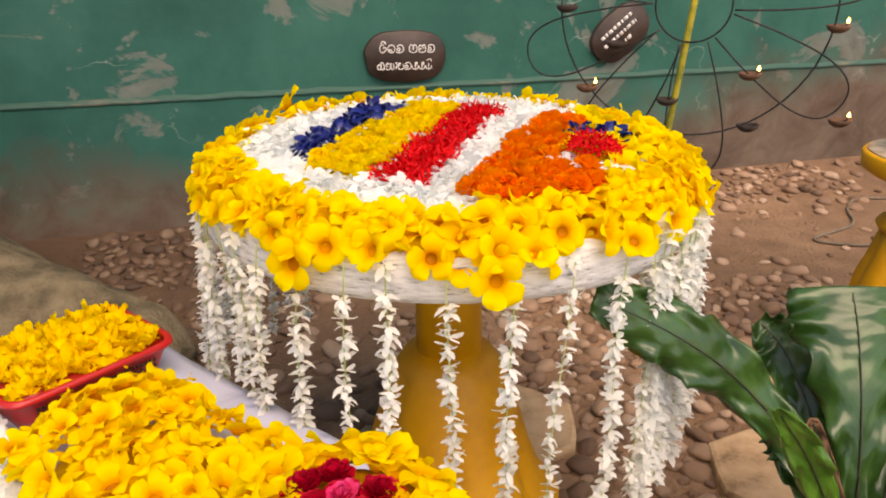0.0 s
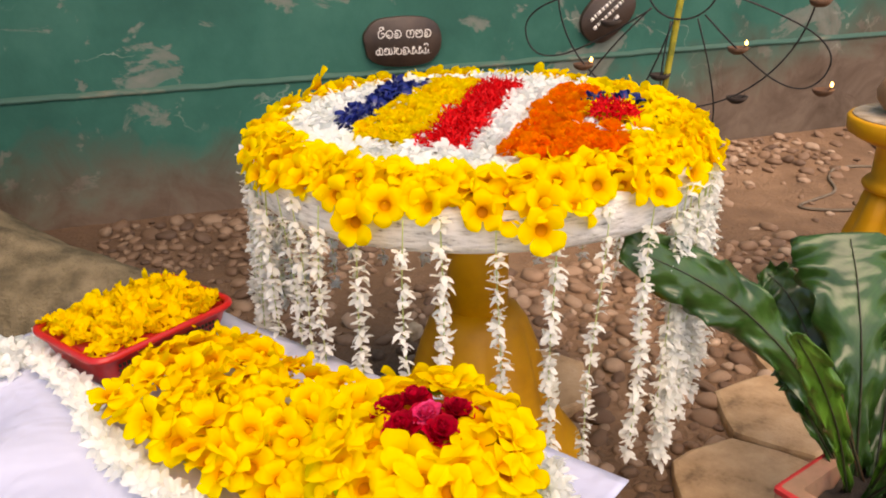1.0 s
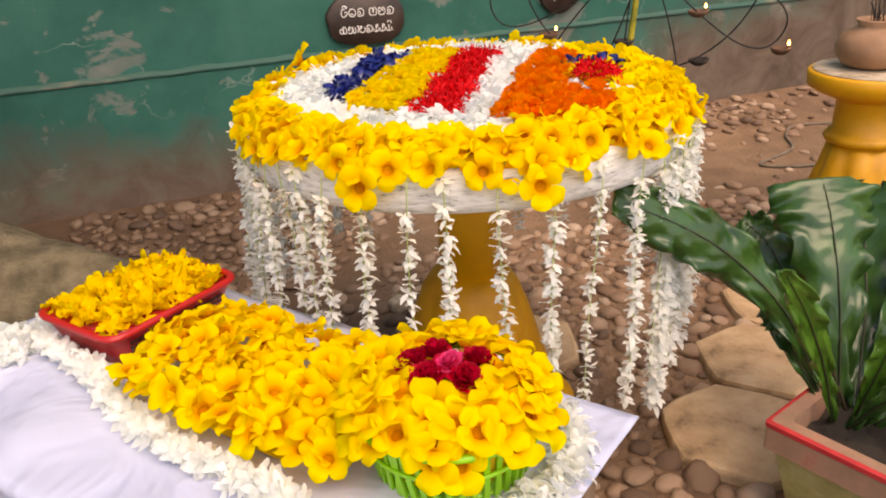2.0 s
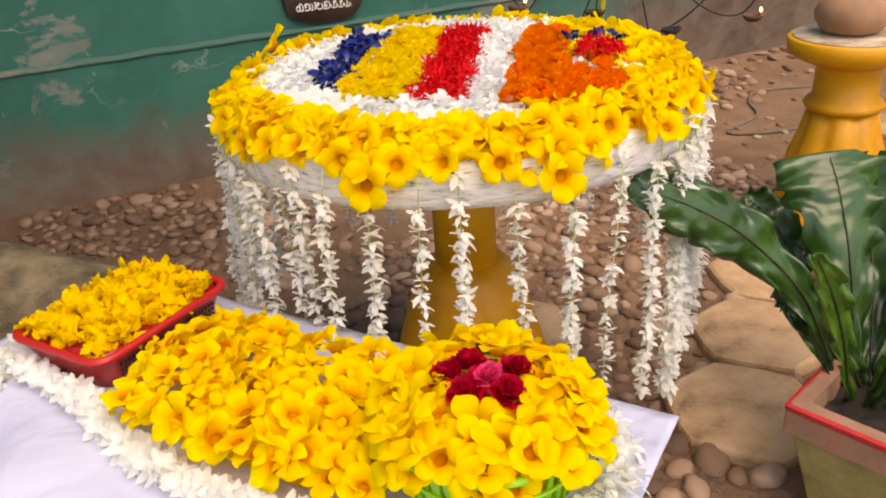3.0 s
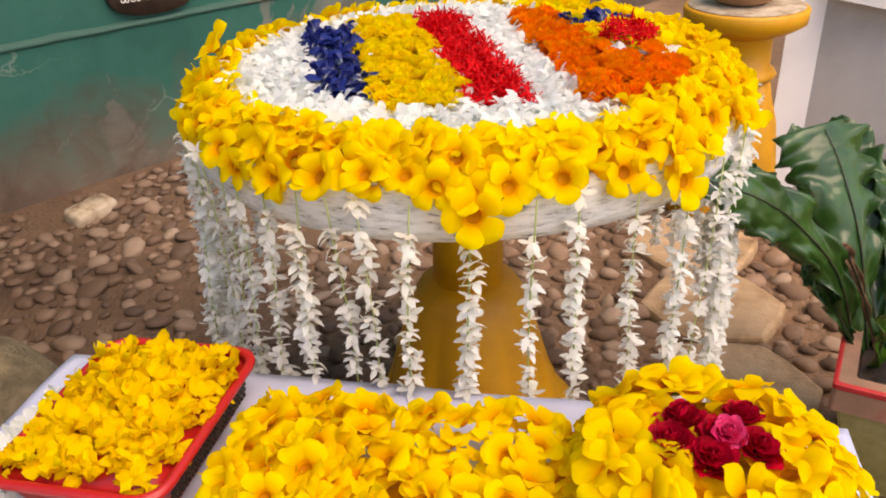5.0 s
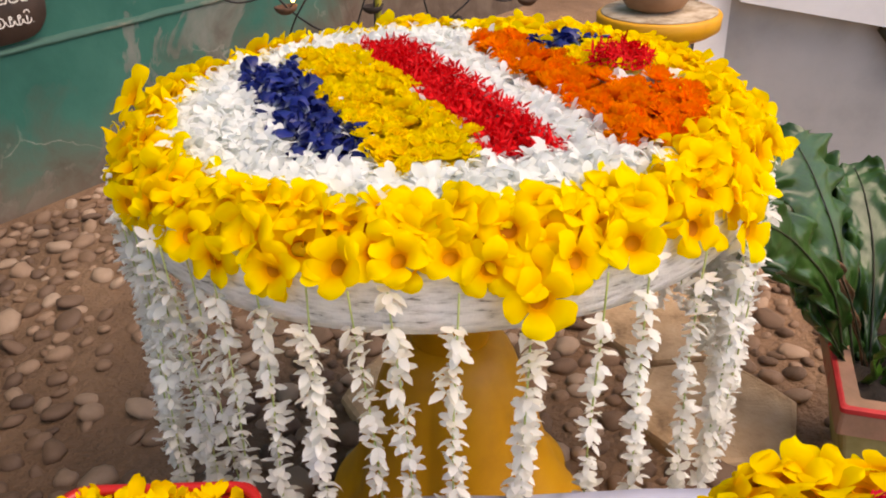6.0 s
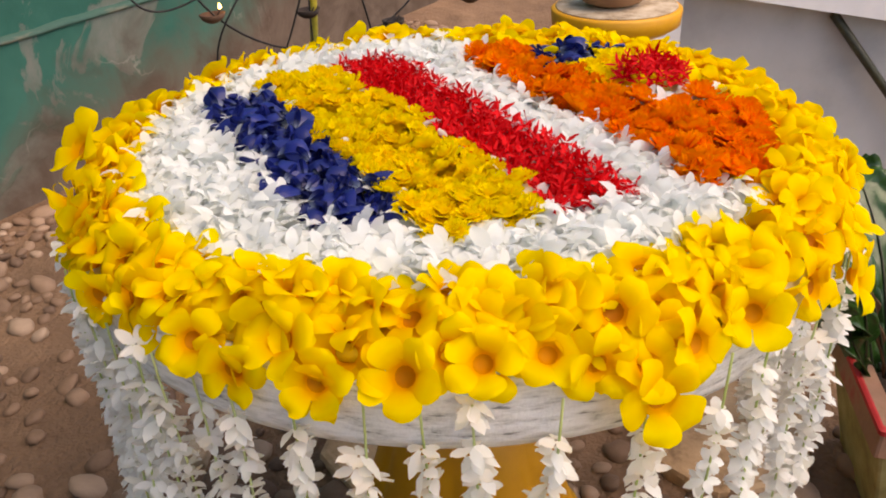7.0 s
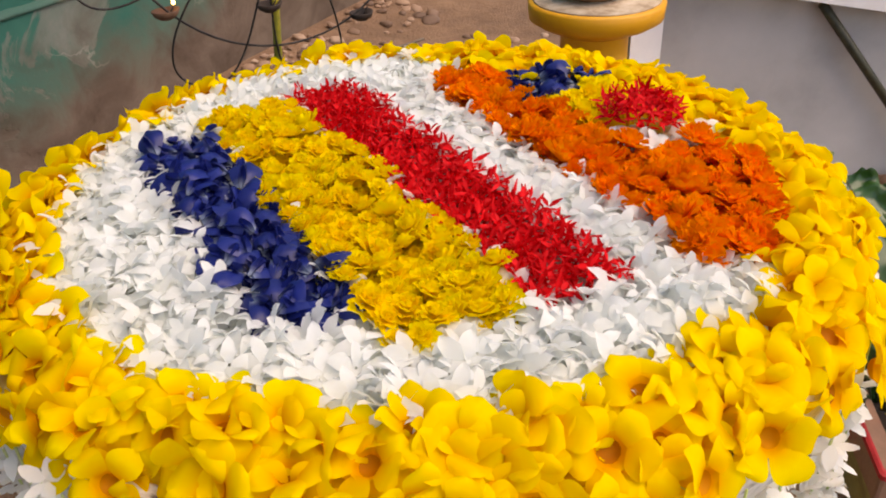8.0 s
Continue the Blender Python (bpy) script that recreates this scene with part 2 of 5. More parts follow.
    rg = calc(nt, "ADD", 0.52, calc(nt, "MULTIPLY", dirt, 0.4))
    nt.links.new(rg, b.inputs["Roughness"])
    bumped(nt, b, calc(nt, "ADD", calc(nt, "MULTIPLY", flake, -0.5), calc(nt, "ADD", mid, calc(nt, "MULTIPLY", fine, 0.25))), 0.35, 0.008)
    return m


M_WALL = green_wall_mat()
M_LEDGE = plain_mat("weathered_ledge", [(0.36, (0.022, 0.095, 0.07)), (0.58, (0.035, 0.10, 0.075)), (0.66, (0.16, 0.155, 0.11)), (0.78, (0.28, 0.25, 0.19))], 5.0, 0.7, 0.5, 0.006, stretch=(0.5, 1, 3))


def leaf_mat(name, dark, light):
    m, nt, b = mat(name, 0.28)
    n = noise_of(nt, 14.0, 4.0)
    wv = nt.nodes.new("ShaderNodeTexWave")
    wv.inputs["Scale"].default_value, wv.inputs["Distortion"].default_value = 8.0, 5.0
    uvn = nt.nodes.new("ShaderNodeTexCoord")
    nt.links.new(uvn.outputs["UV"], wv.inputs["Vector"])
    n = calc(nt, "ADD", calc(nt, "MULTIPLY", n, 0.75), calc(nt, "MULTIPLY", wv.outputs["Fac"], 0.06))
    nt.links.new(ramp(nt, n, [(0.3, dark), (0.7, light)]), b.inputs["Base Color"])
    b.inputs["Specular IOR Level"].default_value = 0.6
    bumped(nt, b, n, 0.07, 0.006)
    tr = nt.nodes.new("ShaderNodeBsdfTranslucent")
    tr.inputs[0].default_value = (0.10, 0.22, 0.02, 1)
    mx = nt.nodes.new("ShaderNodeMixShader")
    mx.inputs[0].default_value = 0.12
    nt.links.new(b.outputs[0], mx.inputs[1])
    nt.links.new(tr.outputs[0], mx.inputs[2])
    nt.links.new(mx.outputs[0], nt.nodes["Material Output"].inputs[0])
    return m


M_LEAF = leaf_mat("fern_leaf", (0.016, 0.062, 0.010), (0.052, 0.150, 0.024))
M_LEAF_YOUNG = leaf_mat("young_fern_leaf", (0.045, 0.14, 0.012), (0.11, 0.26, 0.03))
M_RIB = plain_mat("dark_midrib", [(0.3, (0.012, 0.016, 0.008)), (0.7, (0.05, 0.05, 0.02))], 30.0, 0.5)


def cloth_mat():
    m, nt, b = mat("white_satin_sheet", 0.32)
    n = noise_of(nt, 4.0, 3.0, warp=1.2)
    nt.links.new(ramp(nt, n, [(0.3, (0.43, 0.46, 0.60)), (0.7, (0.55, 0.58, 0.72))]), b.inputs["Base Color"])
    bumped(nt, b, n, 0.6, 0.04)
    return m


M_CLOTH = cloth_mat()


def planter_mat(kind):
    m, nt, b = mat("planter_" + kind, 0.85)
    n = noise_of(nt, 10.0, 6.0, 0.65)
    if kind == "side":
        col = ramp(nt, n, [(0.3, (0.16, 0.13, 0.035)), (0.5, (0.34, 0.29, 0.10)), (0.7, (0.46, 0.40, 0.18))])
    else:
        col = ramp(nt, n, [(0.35, (0.26, 0.15, 0.09)), (0.55, (0.36, 0.19, 0.12)), (0.72, (0.42, 0.07, 0.05))])
    nt.links.new(col, b.inputs["Base Color"])
    bumped(nt, b, n, 0.6, 0.006)
    return m


M_PLANTER, M_PLANTER_RIM = planter_mat("side"), planter_mat("rim")
M_REDLINE = plain_mat("red_line_paint", [(0.3, (0.42, 0.02, 0.02)), (0.7, (0.58, 0.03, 0.03))], 25.0, 0.7)
flame_m, flame_nt, flame_b = mat("flame")
flame_b.inputs["Base Color"].default_value = (1, 0.5, 0.1, 1)
flame_b.inputs["Emission Color"].default_value = (1.0, 0.55, 0.16, 1)
flame_b.inputs["Emission Strength"].default_value = 6.0


# ---- mesh helpers ----
class Geo:
    """Vertices and faces gathered for one mesh."""

    def __init__(self):
        self.v, self.f, self.m = [], [], []

    def add(self, verts, faces, matrix=None, slot=0):
        k = len(self.v)
        self.v += [matrix @ Vector(p) for p in verts] if matrix is not None else [Vector(p) for p in verts]
        self.f += [tuple(i + k for i in f) for f in faces]
        self.m += [slot] * len(faces)

    def merge(self, other, matrix=None, slot=None):
        k = len(self.v)
        self.v += [matrix @ p for p in other.v] if matrix is not None else list(other.v)
        self.f += [tuple(i + k for i in f) for f in other.f]
        self.m += other.m if slot is None else [slot] * len(other.f)

    def mesh(self, name, mats, smooth=True):
        me = bpy.data.meshes.new(name)
        me.from_pydata([tuple(p) for p in self.v], [], self.f)
        for m in mats:
            me.materials.append(m)
        me.polygons.foreach_set("material_index", self.m)
        me.polygons.foreach_set("use_smooth", [smooth] * len(self.f))
        me.update()
        return me


def part(name, geo, mats, parent=None, label="", smooth=True, at=None):
    """One mesh object from a Geo or a finished mesh, under a thing or a part."""
    me = geo if isinstance(geo, bpy.types.Mesh) else geo.mesh(name, mats if isinstance(mats, (list, tuple)) else [mats], smooth)
    ob = new(name, me)
    if parent is not None:
        ob.parent = parent
    if at is not None:
        ob.matrix_basis = at
    return tagged(ob, label=label)


def thing(name, label, category, at=None, group="", kind=""):
    ob = new(name)
    ob.empty_display_size = 0.05
    if at is not None:
        ob.matrix_basis = at
    return tagged(ob, label, category, group, kind)


def grid_faces(rows, cols, closed=False):
    out = []
    for i in range(rows - 1):
        for j in range(cols if closed else cols - 1):
            a, b2 = i * cols + j, i * cols + (j + 1) % cols
            out.append((a, b2, b2 + cols, a + cols))
    return out


def lathe(profile, seg=48, shape=None, cap=True):
    """Turned solid from (radius, z) pairs; shape(angle, z) scales the radius."""
    g, vs = Geo(), []
    for r, z in profile:
        for k in range(seg):
            a = 2 * math.pi * k / seg
            q = r * (shape(a, z) if shape else 1)
            vs.append((q * math.cos(a), q * math.sin(a), z))
    fs = grid_faces(len(profile), seg, True)
    if cap:
        fs.append(tuple(reversed(range(seg))))
        fs.append(tuple(range((len(profile) - 1) * seg, len(profile) * seg)))
    g.add(vs, fs)
    return g


def box(x0, y0, z0, x1, y1, z1, bevel=0.0, taper=0.0):
    bm = bmesh.new()
    bmesh.ops.create_cube(bm, size=1)
    for v in bm.verts:
        v.co = Vector((x0 if v.co.x < 0 else x1, y0 if v.co.y < 0 else y1, z0 if v.co.z < 0 else z1))
    if bevel:
        bmesh.ops.bevel(bm, geom=bm.edges[:], offset=bevel, segments=2, affect="EDGES")
    g = Geo()
    bm.verts.index_update()
    g.add([v.co.copy() for v in bm.verts], [tuple(v.index for v in f.verts) for f in bm.faces])
    bm.free()
    return g


def tube(points, radius, seg=8, closed=False):
    """A round rod along points."""
    pts = [Vector(p) for p in points]
    n, vs = len(pts), []
    for i, p in enumerate(pts):
        a = pts[(i - 1) % n] if (closed or i > 0) else p
        c = pts[(i + 1) % n] if (closed or i < n - 1) else p
        d = (c - a).normalized()
        side = d.cross(Vector((0.13, 0.31, 0.94))).normalized()
        up = side.cross(d)
        r = radius[i] if isinstance(radius, (list, tuple)) else radius
        for k in range(seg):
            w = 2 * math.pi * k / seg
            vs.append(p + (side * math.cos(w) + up * math.sin(w)) * r)
    g = Geo()
    fs = grid_faces(n, seg, True)
    if closed:
        fs += [((n - 1) * seg + k, (n - 1) * seg + (k + 1) % seg, (k + 1) % seg, k) for k in range(seg)]
    else:
        fs += [tuple(reversed(range(seg))), tuple(range((n - 1) * seg, n * seg))]
    g.add(vs, fs)
    return g


def spline(points, steps=6):
    """Catmull-Rom through the points."""
    p = [Vector(q) for q in points]
    p = [p[0] * 2 - p[1]] + p + [p[-1] * 2 - p[-2]]
    out = []
    for i in range(1, len(p) - 2):
        for k in range(steps):
            t = k / steps
            a, b2, c, d = p[i - 1], p[i], p[i + 1], p[i + 2]
            out.append(0.5 * (2 * b2 + (c - a) * t + (2 * a - 5 * b2 + 4 * c - d) * t * t + (3 * b2 - a - 3 * c + d) * t ** 3))
    return out + [p[-2]]


def facing(place, normal, spin=0.0, scale=1.0):
    """A pose whose z looks along normal, turned by spin radians about it."""
    q = Vector(normal).normalized().to_track_quat("Z", "Y").to_matrix().to_4x4()
    return Matrix.Translation(place) @ q @ Matrix.Rotation(spin, 4, "Z") @ Matrix.Scale(scale, 4)


# ---- flowers ----
def petal(length, width, rows=4, cols=3, rise=0.0, droop=0.0, cup=0.0, tip=0.5, start=0.0, skew=0.0, wave=0.0):
    """One petal along +x: widest past the middle, rounded (tip 1) or pointed (tip 0) at the end, edges cupped."""
    vs = []
    wide = 0.42 + 0.2 * tip
    for i in range(rows):
        t = 1 - (1 - i / (rows - 1)) ** (1.0 + 0.6 * tip)
        if t < wide:
            w = width * (0.30 + 0.70 * math.sin(math.pi / 2 * t / wide))
        else:
            q = (t - wide) / (1 - wide)
            w = width * max(0.10 + 0.22 * tip, (1 - q ** 2) ** 0.5 * tip + (1 - q) * (1 - tip))
        x = start + length * t
        z = rise * t - droop * t * t
        for j in range(cols):
            s = 2 * j / (cols - 1) - 1
            vs.append((x - 0.06 * length * s * s * (t > 0.9), s * w / 2 + skew * t, z + cup * s * s * t + wave * math.sin(3 * s + 5 * t)))
    return vs, grid_faces(rows, cols)


def lobe(length, width, roll, curl, cup, twist, rng):
    """A broad round lobe of a trumpet flower: rises out of the throat, then rolls back at the rim, one edge over its neighbour."""
    rows, cols, vs = 8, 7, []
    ph = rng.uniform(0, 6.3)
    for i in range(rows):
        t = i / (rows - 1)
        w = width * (0.52 + 0.48 * math.sin(math.pi / 2 * min(1, t / 0.55))) * (1 if t < 0.55 else max(0.16, 1 - ((t - 0.55) / 0.45) ** 2.2) ** 0.5)
        for j in range(cols):
            q = 2 * j / (cols - 1) - 1
            x = 0.0110 + length * t * (1 - 0.05 * q * q)
            z = 0.005 + roll * t - curl * t ** 3 + cup * q * q * t + twist * q * t + 0.0012 * t * math.sin(2.6 * q + ph)
            vs.append((x, q * w / 2, z))
    return vs, grid_faces(rows, cols)


def allamanda(rng, openness=1.0):
    """A trumpet flower about 7 cm across: five broad overlapping lobes round a deep brown throat."""
    g = Geo()
    up = 0.016 - 0.011 * openness
    for k in range(5):
        vs, fs = lobe(rng.uniform(0.022, 0.027), rng.uniform(0.029, 0.035), up + rng.uniform(0.003, 0.012), rng.uniform(0.004, 0.017), rng.uniform(-0.006, 0.004), rng.uniform(0.002, 0.006), rng)
        g.add(vs, fs, Matrix.Rotation(2 * math.pi * k / 5 + rng.uniform(-0.15, 0.15), 4, "Z") @ Matrix.Rotation(rng.uniform(-0.14, 0.14), 4, "X"))
    seg, prof = 12, [(0.0150, 0.0062), (0.0112, 0.0030), (0.0092, 0.0002), (0.0076, -0.0026), (0.0040, -0.0045)]
    vs = [(r * math.cos(2 * math.pi * k / seg), r * math.sin(2 * math.pi * k / seg), z) for r, z in prof for k in range(seg)]
    fs = grid_faces(5, seg, True) + [tuple(range(4 * seg, 5 * seg))]
    k0 = len(g.v)
    g.add(vs, fs[: 2 * seg], None, 0)
    g.f += [tuple(i + k0 for i in f) for f in fs[2 * seg:]]
    g.m += [1] * len(fs[2 * seg:])
    return g


def crumpled(rng):
    """A half-wilted trumpet flower, its lobes folded up."""
    g = Geo()
    for k in range(5):
        vs, fs = petal(rng.uniform(0.020, 0.028), rng.uniform(0.018, 0.026), 4, 4, rng.uniform(0.002, 0.014), rng.uniform(-0.004, 0.014), rng.uniform(-0.008, 0.008), 0.7, 0.004, rng.uniform(-0.008, 0.008), 0.004)
        g.add(vs, fs, Matrix.Rotation(2 * math.pi * k / 5 + rng.uniform(-0.4, 0.4), 4, "Z") @ Matrix.Rotation(rng.uniform(-0.5, 0.5), 4, "X"))
    return g


def star_flower(rng, length=0.0180, width=0.0118, petals=5, rise=0.008, droop=0.012, tip=0.55):
    g = Geo()
    for k in range(petals):
        vs, fs = petal(length * rng.uniform(0.85, 1.12), width * rng.uniform(0.85, 1.15), 4, 3, rise * rng.uniform(0.2, 1.8), droop * rng.uniform(0.3, 1.6), rng.uniform(0.0, 0.0030), tip, 0.001, rng.uniform(-0.004, 0.004))
        g.add(vs, fs, Matrix.Rotation(2 * math.pi * k / petals + rng.uniform(-0.2, 0.2), 4, "Z"))
    return g


def garland_piece(rng):
    """Two blossoms threaded mouth-down, petals curling back up, with a tuft of buds' green."""
    g = Geo()
    for lift, size in ((0.0, 1.0), (-0.010, 0.85)):
        for k in range(5):
            vs, fs = petal(0.0152 * size * rng.uniform(0.8, 1.2), 0.0104 * rng.uniform(0.8, 1.15), 4, 3, -0.004 * rng.uniform(-0.5, 2.0), 0.009 * rng.uniform(-0.8, 1.2), 0.0015, 0.62, 0.001, rng.uniform(-0.003, 0.003))
            g.add(vs, fs, Matrix.Translation((0, 0, lift)) @ Matrix.Rotation(2 * math.pi * k / 5 + rng.uniform(-0.35, 0.35), 4, "Z"))
    return g


def rosette(rng, radius, rings, petals, wide=0.6, low=0.30):
    """A ruffled marigold head."""
    g = Geo()
    for q in range(rings):
        t = q / max(1, rings - 1)
        ln, up = radius * (1.0 - 0.55 * t), low + 1.0 * t
        for k in range(petals):
            vs, fs = petal(ln * rng.uniform(0.85, 1.1), ln * wide * rng.uniform(0.8, 1.2), 3, 3, 0, -0.1 * ln, ln * rng.uniform(0.05, 0.25), 0.9, 0.0)
            g.add(vs, fs, Matrix.Translation((0, 0, radius * 0.40 * t)) @ Matrix.Rotation(2 * math.pi * (k + 0.5 * q) / petals + rng.uniform(-0.2, 0.2), 4, "Z") @ Matrix.Rotation(-up * rng.uniform(0.7, 1.2), 4, "Y"))
    return g


def pea_flower(rng):
    """A butterfly-pea flower: one broad folded standard and two small wings."""
    g = Geo()
    vs, fs = petal(0.031, 0.028, 7, 5, 0.010, 0.016, -0.008, 0.9, 0.0, rng.uniform(-0.004, 0.004), 0.0016)
    g.add(vs, fs)
    for s in (-1, 1):
        vs, fs = petal(0.016, 0.011, 4, 3, 0.010, 0.0, 0.004, 0.7)
        g.add(vs, fs, Matrix.Rotation(0.5 * s, 4, "Z") @ Matrix.Rotation(0.7 * s, 4, "X"))
    return g


RNG = random.Random(11)
ALLA = [allamanda(RNG, q).mesh("yellow_flower", [M_ALLA, M_THROAT]) for q in (1.0, 0.9, 1.1, 0.7, 1.0, 0.4, 0.8, 1.1, 0.5, 0.95)]
CRUMPLED = [crumpled(RNG).mesh("folded_flower", [M_FOLD]) for _ in range(4)]
PIECES = [garland_piece(RNG).mesh("blossom", [M_WHITE_G]) for _ in range(6)]
STARS = [star_flower(RNG) for _ in range(6)]
IXORA = [star_flower(RNG, 0.0118, 0.0042, 4, 0.007, 0.004, 0.15) for _ in range(4)]
SMALL_YELLOW = [rosette(RNG, 0.0168, 5, 11, 0.62, 0.12) for _ in range(5)]
MARIGOLD = [rosette(RNG, 0.0205, 6, 13, 0.52, 0.12) for _ in range(5)]
PEA = [pea_flower(RNG) for _ in range(4)]
ROSES = [rosette(RNG, 0.036, 5, 7, 1.05) for _ in range(2)]


def spread(inside, bounds, gap, rng, tries=9000, limit=4000):
    """Random places no closer than gap, by a coarse grid."""
    x0, y0, x1, y1 = bounds
    cells, out = {}, []
    for _ in range(tries):
        p = (rng.uniform(x0, x1), rng.uniform(y0, y1))
        if not inside(*p):
            continue
        c = (int(p[0] // gap), int(p[1] // gap))
        if any((q[0] - p[0]) ** 2 + (q[1] - p[1]) ** 2 < gap * gap for i in (-1, 0, 1) for j in (-1, 0, 1) for q in cells.get((c[0] + i, c[1] + j), ())):
            continue
        cells.setdefault(c, []).append(p)
        out.append(p)
        if len(out) >= limit:
            break
    return out


# ---- ground ----
def hump(x, y):
    """Height of the earth: trodden and uneven, banked up a little against the wall."""
    h = 0.012 * noise.noise((x * 1.3, y * 1.3, 0.3)) + 0.006 * noise.noise((x * 4.1, y * 4.1, 2.0))
    bank = max(0.0, min(1.0, (y - 2.75) / 0.35))
    return h - 0.012 + 0.02 * bank + 0.05 * bank * max(0.0, min(1.0, (x - 1.0) / 1.2))


def build_ground():
    n, vs = 150, []
    for i in range(n):
        for j in range(n):
            u, w = 2 * i / (n - 1) - 1, 2 * j / (n - 1) - 1
            x, y = 0.6 + 2.6 * u + 60 * u ** 9, 1.6 + 2.4 * w + 60 * w ** 9
            vs.append((x, y, hump(x, y) if abs(u) < 0.97 and abs(w) < 0.97 else -0.012))
    g = Geo()
    g.add(vs, [(f[0], f[3], f[2], f[1]) for f in grid_faces(n, n)])
    return tagged(part("ground", g, M_GROUND), "brown trodden earth with scattered river pebbles", "ground", kind="structure")


ground = build_ground()
wall_at = pose(0, 3.115, 0, 0, 0, 2.3)


def build_wall():
    g = box(-6, 0.0, -0.15, 7, 0.25, 2.6)
    lower = box(-6, -0.014, -0.15, 7, -0.001, 0.495)
    g.merge(lower)
    ob = part("wall_north", g, M_WALL, smooth=False, at=wall_at)
    tagged(ob, "old boundary wall in flaking green paint, muddy below", "wall", kind="structure")
    n, vs = 260, []
    for i in range(n):
        x = -6 + 13 * i / (n - 1)
        k = 0.004 * noise.noise((x * 9, 0, 0)) + 0.003 * noise.noise((x * 31, 4, 0))
        for y, z in ((-0.0125, 0.489), (-0.020 + k, 0.491), (-0.022 + k, 0.499 + k), (-0.014, 0.506 + k), (0.004, 0.513 + 2 * k)):
            vs.append((x, y, z))
    e = Geo()
    e.add(vs, [(f[0], f[3], f[2], f[1]) for f in grid_faces(n, 5)])
    tagged(part("ledge", e, M_LEDGE, ob), "weathered cement ledge streaked pale", kind="structure")
    return ob


wall = build_wall()

# ---- round flower table ----
CX, CY, SLAB_LOW, SLAB_TOP, SLAB_R = 0.459, 1.303, 0.645, 0.720, 0.405


def uneven(a, z):
    return 1 + 0.006 * noise.noise((2.3 * math.cos(a), 2.3 * math.sin(a), z * 9)) + 0.003 * noise.noise((9 * math.cos(a), 9 * math.sin(a), z * 40))


def fluted(a, z):
    return 1 + 0.045 * math.cos(8 * a) - 0.012 * math.cos(16 * a)


def pedestal(low, neck, top_z, parent, stem_mat):
    """A flared cement stem with eight flutes and a collar."""
    prof = [(low, 0.0), (low, 0.05), (low * 0.97, 0.06), (low * 0.90, 0.16), (low * 0.80, 0.27), (neck * 1.22, top_z * 0.62), (neck * 1.04, top_z * 0.74)]
    part("stem", lathe(prof, 64, fluted), stem_mat, parent)
    z = top_z * 0.735
    ring = [(neck * 0.9, z), (neck * 1.16, z + 0.006), (neck * 1.24, z + 0.018), (neck * 1.14, z + 0.03), (neck, z + 0.036), (neck * 0.98, top_z - 0.03), (neck * 1.25, top_z)]
    part("collar", lathe(ring, 40), stem_mat, parent)


table = thing("round_table", "round white-washed cement table on an ochre fluted pedestal", "table", pose(CX, CY, 0))
slab = lathe([(0.10, SLAB_LOW), (SLAB_R - 0.02, SLAB_LOW), (SLAB_R - 0.006, SLAB_LOW + 0.005), (SLAB_R, SLAB_LOW + 0.018), (SLAB_R, SLAB_TOP - 0.012), (SLAB_R - 0.007, SLAB_TOP - 0.003), (SLAB_R - 0.02, SLAB_TOP), (0.05, SLAB_TOP)], 128, uneven)
part("tabletop", slab, M_SLAB, table, "white-washed cement slab with scuffed edge")


def petalled(a, z):
    """Six lotus-petal buttresses that thin out towards the neck."""
    k = max(0.0, min(1.0, (0.37 - z) / 0.10))
    return 1 + k * (0.13 * abs(math.cos(3 * a + 0.5)) ** 0.6 - 0.06)


part("column", lathe([(0.060, 0.24), (0.060, 0.50), (0.062, 0.60), (0.075, 0.63), (0.10, SLAB_LOW + 0.002)], 40, uneven), M_OCHRE, table)
part("base", lathe([(0.205, -0.01), (0.205, 0.045), (0.196, 0.058), (0.168, 0.10), (0.146, 0.16), (0.130, 0.22), (0.114, 0.28), (0.098, 0.335), (0.082, 0.362), (0.058, 0.372)], 96, petalled), M_OCHRE, table, "flared ochre base of lotus petals")

# ---- flower carpet on the table ----
UX, UY = 0.497, 0.868
carpet = thing("flower_carpet", "round carpet of fresh yellow, white, red, orange and blue flowers", "flower arrangement", pose(CX, CY, 0))


def uv(x, y):
    x, y = x - 0.003, y + 0.005
    return UX * x + UY * y, UY * x - UX * y


def top_of(x, y):
    r = math.hypot(x, y)
    return 0.752 - 0.016 * max(0, r / 0.4) ** 4


DOT_U, DOT_V = -0.045, 0.237


def zone(x, y):
    """Which kind of flower lies at a place of the carpet."""
    u, v = uv(x, y)
    w = 0.008 * noise.noise((x * 22, y * 22, 1.0))
    r = math.hypot(x - 0.005, y - 0.005)
    u, v = u + w, v + w
    if (v - DOT_V) ** 2 + (u - DOT_U) ** 2 < 0.040 ** 2:
        return "dot"
    if -0.224 < v < -0.160 and -0.166 < u < 0.208:
        return "blue"
    if -0.156 <= v < -0.049 and -0.232 < u < 0.24:
        return "yellow"
    if -0.047 <= v < 0.038 and -0.246 < u < 0.25:
        return "red"
    if 0.110 + 0.05 * u < v < 0.186 and -0.272 < u < 0.185 and r < 0.33:
        return "orange"
    if 0.114 < v < 0.262 and -0.272 < u < -0.115 and r < 0.33:
        return "orange"
    if 0.188 < v < 0.270 and 0.058 < u < 0.138:
        return "blue_mark"
    if 0.186 <= v < 0.255 and -0.02 < u <= 0.058:
        return "yellow"
    if 0.182 < v < 0.285 and -0.115 <= u < -0.055:
        return "white"
    if r < 0.350 and (v < 0.122 or (u > 0.18 and v < 0.172)):
        return "white"
    return "rim"


